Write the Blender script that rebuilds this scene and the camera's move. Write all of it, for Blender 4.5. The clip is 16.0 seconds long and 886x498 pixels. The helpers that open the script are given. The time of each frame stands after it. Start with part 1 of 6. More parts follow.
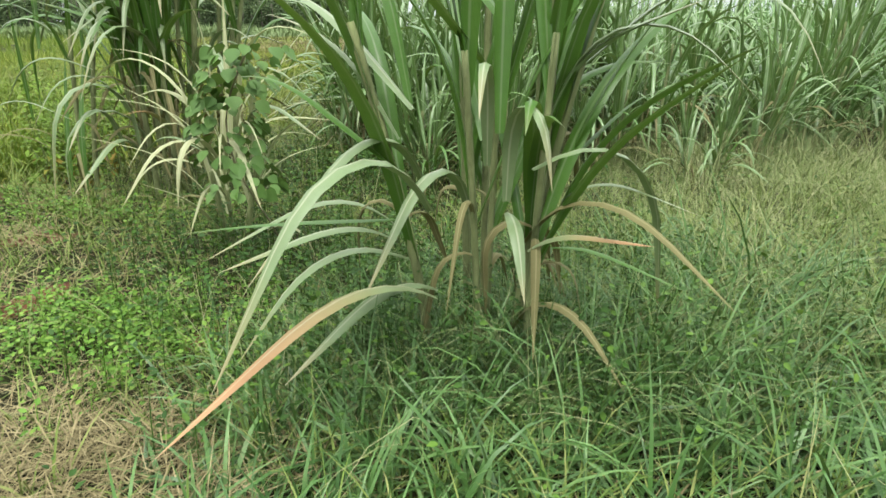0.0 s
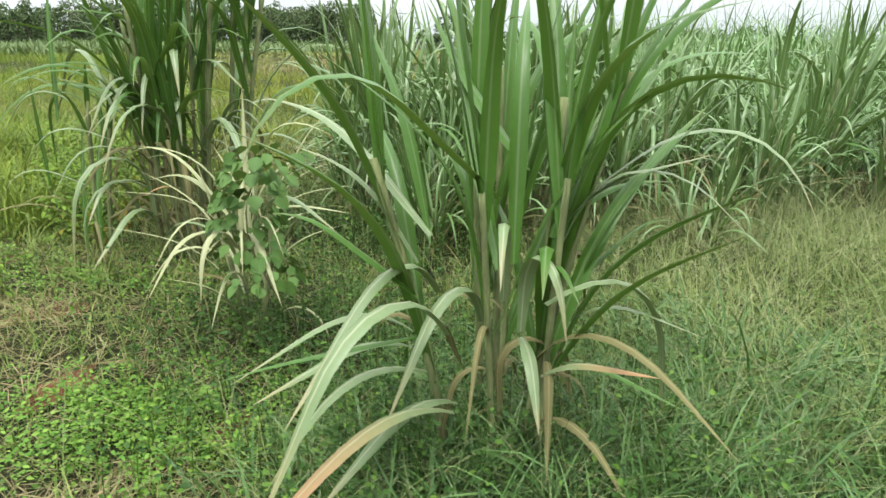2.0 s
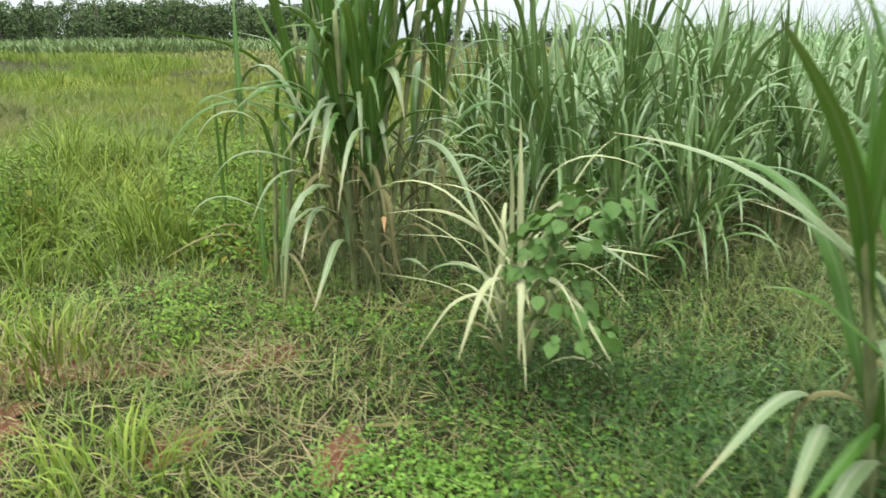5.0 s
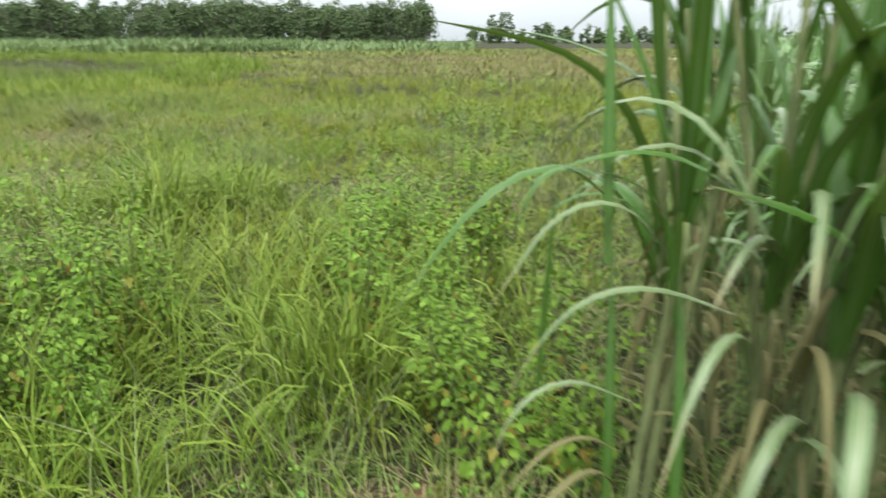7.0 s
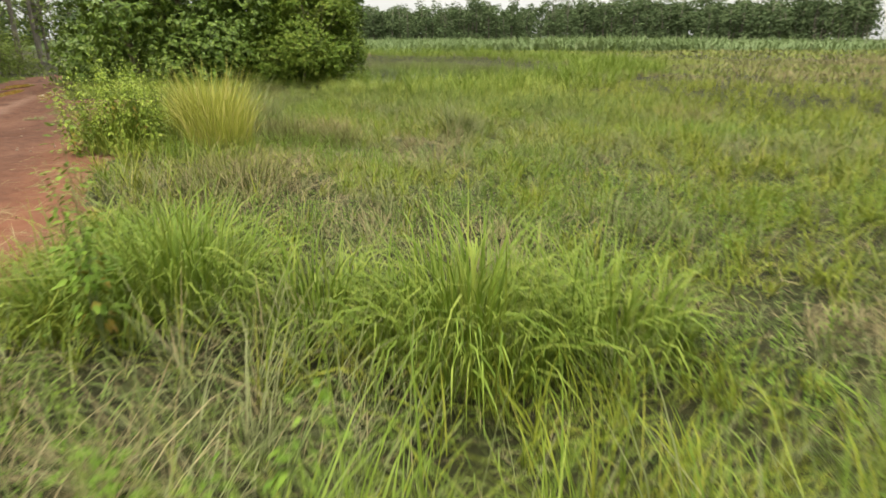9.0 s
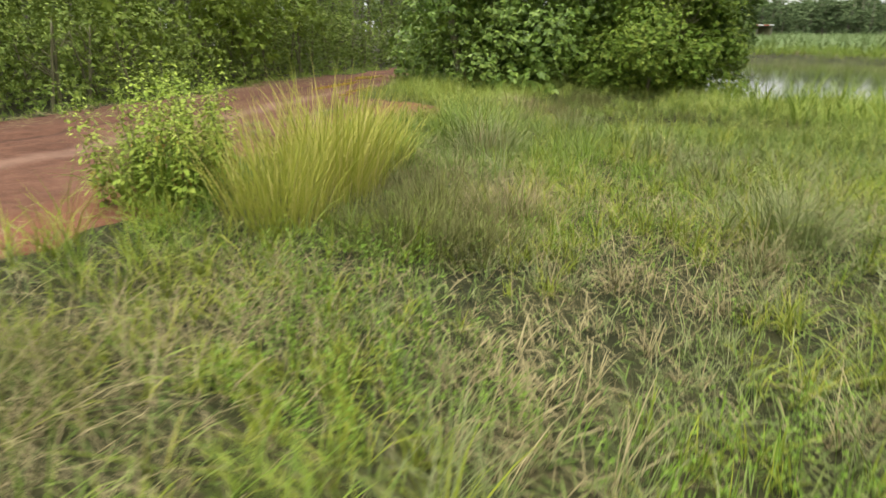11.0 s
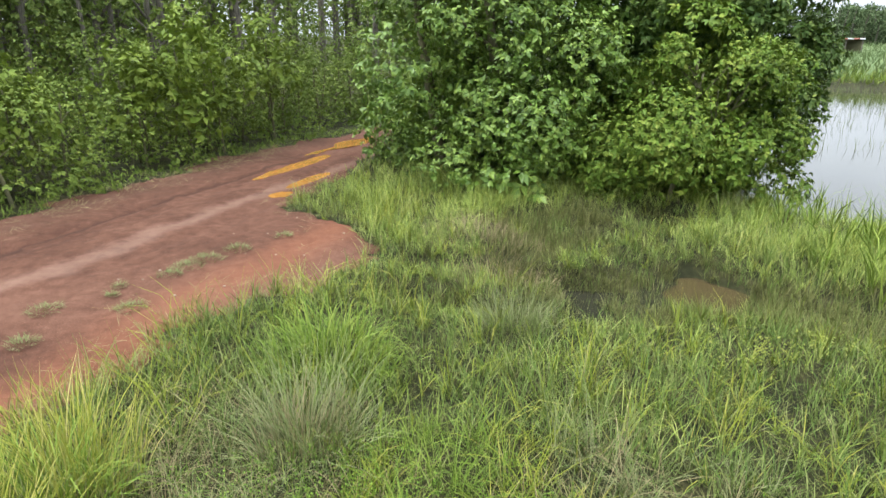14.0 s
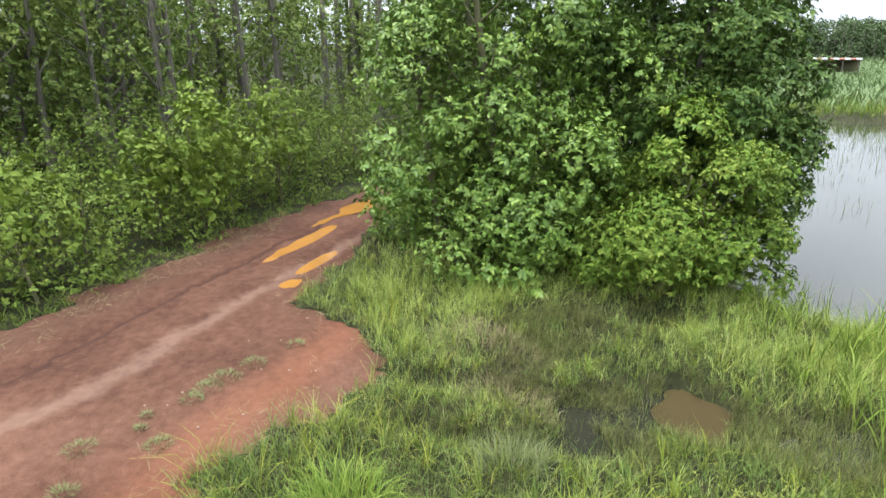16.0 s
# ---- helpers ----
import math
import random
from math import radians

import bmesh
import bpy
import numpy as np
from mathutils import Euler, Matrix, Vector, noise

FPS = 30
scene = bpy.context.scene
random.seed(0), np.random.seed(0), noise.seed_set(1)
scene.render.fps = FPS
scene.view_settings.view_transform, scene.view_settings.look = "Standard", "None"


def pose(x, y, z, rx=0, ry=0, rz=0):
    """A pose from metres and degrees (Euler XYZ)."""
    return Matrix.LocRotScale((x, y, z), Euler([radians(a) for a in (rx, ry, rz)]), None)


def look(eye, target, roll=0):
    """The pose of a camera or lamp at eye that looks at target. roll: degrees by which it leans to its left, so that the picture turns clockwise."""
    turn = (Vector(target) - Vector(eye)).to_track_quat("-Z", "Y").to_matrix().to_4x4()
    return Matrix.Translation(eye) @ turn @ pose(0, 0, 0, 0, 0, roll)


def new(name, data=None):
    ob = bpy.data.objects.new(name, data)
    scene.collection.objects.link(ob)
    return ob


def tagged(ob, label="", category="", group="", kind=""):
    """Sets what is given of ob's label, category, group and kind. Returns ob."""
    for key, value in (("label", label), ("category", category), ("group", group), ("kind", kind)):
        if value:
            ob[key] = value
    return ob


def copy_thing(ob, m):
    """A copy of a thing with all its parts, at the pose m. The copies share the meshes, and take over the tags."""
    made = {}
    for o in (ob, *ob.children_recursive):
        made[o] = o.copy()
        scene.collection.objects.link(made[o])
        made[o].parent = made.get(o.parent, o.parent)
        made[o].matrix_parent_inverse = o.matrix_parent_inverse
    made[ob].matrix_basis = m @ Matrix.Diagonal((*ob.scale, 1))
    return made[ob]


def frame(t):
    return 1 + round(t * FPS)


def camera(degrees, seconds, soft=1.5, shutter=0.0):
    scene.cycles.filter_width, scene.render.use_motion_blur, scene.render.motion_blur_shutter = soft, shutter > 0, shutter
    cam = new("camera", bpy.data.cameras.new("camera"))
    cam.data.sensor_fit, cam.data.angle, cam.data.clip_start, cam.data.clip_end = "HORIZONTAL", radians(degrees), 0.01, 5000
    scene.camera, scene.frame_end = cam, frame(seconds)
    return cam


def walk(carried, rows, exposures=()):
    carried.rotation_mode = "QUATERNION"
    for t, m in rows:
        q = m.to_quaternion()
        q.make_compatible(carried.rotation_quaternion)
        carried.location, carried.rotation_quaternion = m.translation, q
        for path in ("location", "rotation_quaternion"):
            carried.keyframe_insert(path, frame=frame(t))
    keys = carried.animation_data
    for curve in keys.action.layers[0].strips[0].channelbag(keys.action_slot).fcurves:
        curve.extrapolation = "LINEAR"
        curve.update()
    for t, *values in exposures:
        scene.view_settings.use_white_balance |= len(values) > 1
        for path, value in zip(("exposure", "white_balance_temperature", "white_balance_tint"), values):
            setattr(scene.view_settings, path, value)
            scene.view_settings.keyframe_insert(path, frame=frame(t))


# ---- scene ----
cam = camera(69.84, 16.0, soft=1.5, shutter=0.35)
PATH = [
    (0, (-0.000, -0.000, 0.992), (-0.024, 4.727, -0.638), -0.11),
    (0.5, (0.005, 0.012, 1.061), (-0.015, 4.756, -0.518), -0.05),
    (1, (0.014, 0.027, 1.167), (0.002, 4.775, -0.400), -0.01),
    (1.5, (0.008, 0.020, 1.252), (0.002, 4.776, -0.293), 0.01),
    (2, (-0.055, 0.001, 1.318), (-0.058, 4.757, -0.227), -0.05),
    (2.5, (-0.183, -0.012, 1.357), (-0.176, 4.743, -0.190), 0.03),
    (3, (-0.348, -0.025, 1.402), (-0.325, 4.724, -0.160), 0.08),
    (3.2, (-0.415, -0.032, 1.412), (-0.390, 4.716, -0.155), 0.09),
    (5.3, (-1.437, 0.489, 1.408), (-1.437, 5.237, -0.160), -0.23),
    (5.5, (-1.589, 0.612, 1.407), (-1.589, 5.360, -0.162), -0.14),
    (6, (-1.950, 1.034, 1.403), (-1.947, 5.784, -0.159), -0.01),
    (6.5, (-2.292, 1.591, 1.404), (-2.284, 6.342, -0.152), 0.24),
    (7, (-2.601, 2.238, 1.421), (-2.941, 6.976, -0.139), 0.05),
    (7.5, (-2.787, 2.625, 1.404), (-4.048, 7.204, -0.157), 0.17),
    (8, (-2.941, 3.053, 1.400), (-4.926, 7.367, -0.166), 0.05),
    (8.5, (-3.237, 3.866, 1.397), (-5.726, 7.908, -0.171), -0.04),
    (9, (-3.713, 4.862, 1.371), (-6.601, 8.631, -0.194), -0.14),
    (9.5, (-4.296, 5.959, 1.378), (-7.591, 9.377, -0.191), -0.17),
    (9.7, (-4.530, 6.420, 1.385), (-8.057, 9.590, -0.200), 0.00),
    (11.8, (-7.585, 11.123, 1.423), (-12.233, 11.999, -0.199), 0.38),
    (12, (-7.905, 11.412, 1.423), (-12.552, 12.288, -0.200), 0.32),
    (12.5, (-8.894, 12.143, 1.507), (-13.540, 13.017, -0.119), 0.22),
    (13, (-9.444, 12.506, 2.087), (-14.092, 13.384, 0.468), 0.19),
    (13.5, (-9.613, 12.629, 2.649), (-14.268, 13.505, 1.049), 0.09),
    (14, (-9.649, 12.666, 2.836), (-14.307, 13.540, 1.242), 0.08),
    (14.5, (-9.628, 12.658, 3.193), (-14.288, 13.533, 1.606), 0.07),
    (15, (-9.625, 12.650, 3.740), (-14.290, 13.525, 2.168), 0.03),
    (15.5, (-9.611, 12.640, 4.097), (-14.280, 13.510, 2.535), -0.01),
    (16, (-9.588, 12.632, 4.542), (-14.262, 13.500, 2.992), -0.07),
]
walk(cam, [(t, look(eye, target, roll)) for t, eye, target, roll in PATH],
     [(0, 0.84, 6550, 6), (3.2, 0.84, 6500, 6), (5.5, 0.8, 6500, 5), (7.0, 0.8, 6450, 5), (8.0, 0.6, 6950, 5), (9.0, 0.64, 7400, 9), (9.7, 0.64, 7400, 9), (12, 0.88, 6650, 8), (13.5, 0.96, 6250, 10), (16, 1.04, 6100, 9)])

SKY_H, SKY_Z = (0.44, 0.47, 0.505), (2.6, 2.66, 2.66)

world = bpy.data.worlds.new("world")
scene.world = world
world.use_nodes = True
nt = world.node_tree
bg = nt.nodes["Background"]
sky = nt.nodes.new("ShaderNodeTexSky")
sky.sky_type = "NISHITA"
sky.sun_disc = False
sky.sun_elevation = radians(62)
sky.sun_rotation = radians(200)
sky.dust_density = 4
# overcast layer: bright overhead, duller towards the horizon, with soft cloud mottling
tc = nt.nodes.new("ShaderNodeTexCoord")
sep = nt.nodes.new("ShaderNodeSeparateXYZ")
nt.links.new(tc.outputs["Generated"], sep.inputs[0])
ramp = nt.nodes.new("ShaderNodeValToRGB")
ramp.color_ramp.elements[0].color = (*[c / 2.2 for c in SKY_H], 1)
ramp.color_ramp.elements[1].color = (*[c / 2.2 for c in SKY_Z], 1)
nt.links.new(sep.outputs[2], ramp.inputs[0])
cl = nt.nodes.new("ShaderNodeTexNoise")
cl.inputs["Scale"].default_value = 5
cl.inputs["Detail"].default_value = 5
nt.links.new(tc.outputs["Generated"], cl.inputs["Vector"])
mul = nt.nodes.new("ShaderNodeMath")
mul.operation = "MULTIPLY_ADD"
nt.links.new(cl.outputs[0], mul.inputs[0])
mul.inputs[1].default_value = 0.9
mul.inputs[2].default_value = 1.75
vm = nt.nodes.new("ShaderNodeVectorMath")
vm.operation = "SCALE"
nt.links.new(ramp.outputs[0], vm.inputs[0])
nt.links.new(mul.outputs[0], vm.inputs["Scale"])
mx = nt.nodes.new("ShaderNodeVectorMath")
mx.operation = "MULTIPLY_ADD"
nt.links.new(sky.outputs[0], mx.inputs[0])
mx.inputs[1].default_value = (0.012, 0.012, 0.012)
nt.links.new(vm.outputs[0], mx.inputs[2])
nt.links.new(mx.outputs[0], bg.inputs[0])
bg.inputs[1].default_value = 1.0
sun = new("sun", bpy.data.lights.new("sun", "SUN"))
sun.data.energy = 2.2
sun.data.angle = radians(20)
sun.data.color = (1, 0.97, 0.92)
sun.matrix_world = look((0, 0, 30), (3, 12, 0))

# ---- materials ----
def nodes_of(name):
    m = bpy.data.materials.new(name)
    m.use_nodes = True
    t = m.node_tree
    return m, t, t.nodes["Principled BSDF"], t.nodes["Material Output"]


def ramp_node(t, stops):
    r = t.nodes.new("ShaderNodeValToRGB")
    e = r.color_ramp.elements
    while len(e) < len(stops):
        e.new(0.5)
    for el, (p, c) in zip(e, stops):
        el.position, el.color = p, (*c, 1)
    return r


def noise_node(t, scale, detail=4.0, vec=None, rough=0.55):
    n = t.nodes.new("ShaderNodeTexNoise")
    n.inputs["Scale"].default_value = scale
    n.inputs["Detail"].default_value = detail
    n.inputs["Roughness"].default_value = rough
    if vec:
        t.links.new(vec, n.inputs["Vector"])
    return n


def math_node(t, op, a, b=None):
    n = t.nodes.new("ShaderNodeMath")
    n.operation = op
    for i, v in ((0, a), (1, b)):
        if v is None:
            continue
        if isinstance(v, (int, float)):
            n.inputs[i].default_value = v
        else:
            t.links.new(v, n.inputs[i])
    return n.outputs[0]


def mix_col(t, fac, a, b, mode="MIX"):
    n = t.nodes.new("ShaderNodeMix")
    n.data_type, n.blend_type = "RGBA", mode
    for sock, v in ((n.inputs[0], fac), (n.inputs[6], a), (n.inputs[7], b)):
        if isinstance(v, (int, float)):
            sock.default_value = v
        elif isinstance(v, tuple):
            sock.default_value = (*v, 1)
        else:
            t.links.new(v, sock)
    return n.outputs[2]


def leaf_mat(name, stops, patch=0.5, patch_scale=0.6, rough=0.5, thin=0.3, gloss=0.2, tip=None, rib=None, stretch=1.0):
    """Foliage: colour by leaf and by patch of ground, light shining through, dry tips and a pale midrib where given."""
    m, t, p, out = nodes_of(name)
    g = t.nodes.new("ShaderNodeNewGeometry")
    mp = t.nodes.new("ShaderNodeMapping")
    mp.inputs["Scale"].default_value = (stretch, 1, 1)
    t.links.new(g.outputs["Position"], mp.inputs[0])
    n = noise_node(t, patch_scale, 6, mp.outputs[0], 0.72)
    spread = math_node(t, "MULTIPLY", math_node(t, "SUBTRACT", n.outputs[0], 0.5), 2.4 * patch)
    f = math_node(t, "ADD", math_node(t, "MULTIPLY", g.outputs["Random Per Island"], 1 - patch), spread)
    mul2 = math_node(t, "ADD", f, 0.5 * patch)
    r = ramp_node(t, stops)
    t.links.new(mul2, r.inputs[0])
    col = r.outputs[0]
    fine = noise_node(t, 60, 2, g.outputs["Position"])
    col = mix_col(t, 0.35, col, mix_col(t, fine.outputs[0], (0.55, 0.55, 0.5), (1.25, 1.25, 1.2)), "MULTIPLY")
    if tip or rib:
        uv = t.nodes.new("ShaderNodeUVMap")
        s = t.nodes.new("ShaderNodeSeparateXYZ")
        t.links.new(uv.outputs[0], s.inputs[0])
        if tip:
            lo, hi, c = tip
            q = t.nodes.new("ShaderNodeMapRange")
            q.inputs[1].default_value, q.inputs[2].default_value = lo, hi
            jit = math_node(t, "ADD", s.outputs[1], math_node(t, "MULTIPLY", g.outputs["Random Per Island"], 0.5))
            t.links.new(math_node(t, "SUBTRACT", jit, 0.25), q.inputs[0])
            col = mix_col(t, q.outputs[0], col, c)
        if rib:
            d = math_node(t, "ABSOLUTE", math_node(t, "SUBTRACT", s.outputs[0], 0.5))
            q = t.nodes.new("ShaderNodeMapRange")
            q.inputs[1].default_value, q.inputs[2].default_value = 0.035, 0.09
            q.inputs[3].default_value, q.inputs[4].default_value = 0.55, 0
            t.links.new(d, q.inputs[0])
            col = mix_col(t, q.outputs[0], col, rib)
            w = t.nodes.new("ShaderNodeTexWave")
            w.inputs["Scale"].default_value = 5
            t.links.new(uv.outputs[0], w.inputs[0])
            col = mix_col(t, math_node(t, "MULTIPLY", w.outputs[1], 0.15), col, (0.18, 0.22, 0.12))
    t.links.new(col, p.inputs["Base Color"])
    p.inputs["Roughness"].default_value = rough
    p.inputs["Specular IOR Level"].default_value = gloss * 0.62
    if thin:
        tr = t.nodes.new("ShaderNodeBsdfTranslucent")
        t.links.new(mix_col(t, 0.5, col, (0.15, 0.22, 0.03)), tr.inputs[0])
        ms = t.nodes.new("ShaderNodeMixShader")
        ms.inputs[0].default_value = thin * 0.5
        t.links.new(p.outputs[0], ms.inputs[1])
        t.links.new(tr.outputs[0], ms.inputs[2])
        t.links.new(ms.outputs[0], out.inputs[0])
    return m


def soil_mat(name, stops, scales=(0.5, 6, 70), bump=0.5, rough=0.95, stones=0.0, track=False):
    m, t, p, out = nodes_of(name)
    g = t.nodes.new("ShaderNodeNewGeometry")
    a, b, c = [noise_node(t, s, 6, g.outputs["Position"], 0.65) for s in scales]
    f = math_node(t, "ADD", math_node(t, "MULTIPLY", a.outputs[0], 0.38),
                  math_node(t, "ADD", math_node(t, "MULTIPLY", b.outputs[0], 0.32), math_node(t, "MULTIPLY", c.outputs[0], 0.3)))
    r = ramp_node(t, stops)
    t.links.new(f, r.inputs[0])
    col = r.outputs[0]
    if stones:
        v = t.nodes.new("ShaderNodeTexVoronoi")
        v.inputs["Scale"].default_value = 45
        t.links.new(g.outputs["Position"], v.inputs["Vector"])
        q = t.nodes.new("ShaderNodeMapRange")
        q.inputs[1].default_value, q.inputs[2].default_value = 0.12, 0.2
        q.inputs[3].default_value, q.inputs[4].default_value = stones, 0
        t.links.new(v.outputs[0], q.inputs[0])
        col = mix_col(t, q.outputs[0], col, (0.24, 0.155, 0.105))
    if track:
        # pale dusty wheel track that runs along the road
        d = t.nodes.new("ShaderNodeVectorMath")
        d.operation = "DOT_PRODUCT"
        t.links.new(g.outputs["Position"], d.inputs[0])
        d.inputs[1].default_value = (0.522, 0.853, 0)
        wob = math_node(t, "ADD", d.outputs["Value"], math_node(t, "MULTIPLY", math_node(t, "SUBTRACT", a.outputs[0], 0.5), 1.2))
        for mid_, half, amount, tone in ((-1.55, 0.3, 0.45, (0.186, 0.118, 0.09)), (-2.95, 0.09, 0.75, (0.028, 0.014, 0.01)), (-3.9, 0.6, 0.4, (0.068, 0.037, 0.025)), (0.9, 0.9, 0.45, (0.167, 0.065, 0.034))):
            q = t.nodes.new("ShaderNodeMapRange")
            q.interpolation_type = "SMOOTHSTEP"
            q.inputs[1].default_value, q.inputs[2].default_value = 0, half
            q.inputs[3].default_value, q.inputs[4].default_value = amount, 0
            t.links.new(math_node(t, "ABSOLUTE", math_node(t, "SUBTRACT", wob, mid_)), q.inputs[0])
            col = mix_col(t, math_node(t, "MULTIPLY", q.outputs[0], math_node(t, "ADD", b.outputs[0], 0.4)), col, tone)
    t.links.new(col, p.inputs["Base Color"])
    p.inputs["Roughness"].default_value = rough
    p.inputs["Specular IOR Level"].default_value = 0.12 if rough > 0.9 else 0.5
    bp = t.nodes.new("ShaderNodeBump")
    bp.inputs["Strength"].default_value = bump
    bp.inputs["Distance"].default_value = 0.02
    t.links.new(math_node(t, "ADD", b.outputs[0], math_node(t, "MULTIPLY", c.outputs[0], 0.6)), bp.inputs["Height"])
    t.links.new(bp.outputs[0], p.inputs["Normal"])
    return m


def water_mat(name, rgb, rough=0.04, ripple=0.15):
    m, t, p, out = nodes_of(name)
    g = t.nodes.new("ShaderNodeNewGeometry")
    a = noise_node(t, 1.2, 4, g.outputs["Position"])
    t.links.new(mix_col(t, a.outputs[0], tuple(c * 0.75 for c in rgb), tuple(c * 1.25 for c in rgb)), p.inputs["Base Color"])
    p.inputs["Roughness"].default_value = rough
    p.inputs["IOR"].default_value = 1.33
    b = noise_node(t, 9, 3, g.outputs["Position"])
    bp = t.nodes.new("ShaderNodeBump")
    bp.inputs["Strength"].default_value = ripple
    bp.inputs["Distance"].default_value = 0.01
    t.links.new(b.outputs[0], bp.inputs["Height"])
    t.links.new(bp.outputs[0], p.inputs["Normal"])
    return m


def bark_mat(name, c0, c1):
    m, t, p, out = nodes_of(name)
    g = t.nodes.new("ShaderNodeNewGeometry")
    mp = t.nodes.new("ShaderNodeMapping")
    mp.inputs["Scale"].default_value = (9, 9, 1.6)
    t.links.new(g.outputs["Position"], mp.inputs[0])
    a = noise_node(t, 3, 6, mp.outputs[0], 0.7)
    r = ramp_node(t, [(0.35, c0), (0.65, c1)])
    t.links.new(a.outputs[0], r.inputs[0])
    t.links.new(r.outputs[0], p.inputs["Base Color"])
    p.inputs["Roughness"].default_value = 0.9
    bp = t.nodes.new("ShaderNodeBump")
    bp.inputs["Strength"].default_value = 0.6
    t.links.new(a.outputs[0], bp.inputs["Height"])
    t.links.new(bp.outputs[0], p.inputs["Normal"])
    return m


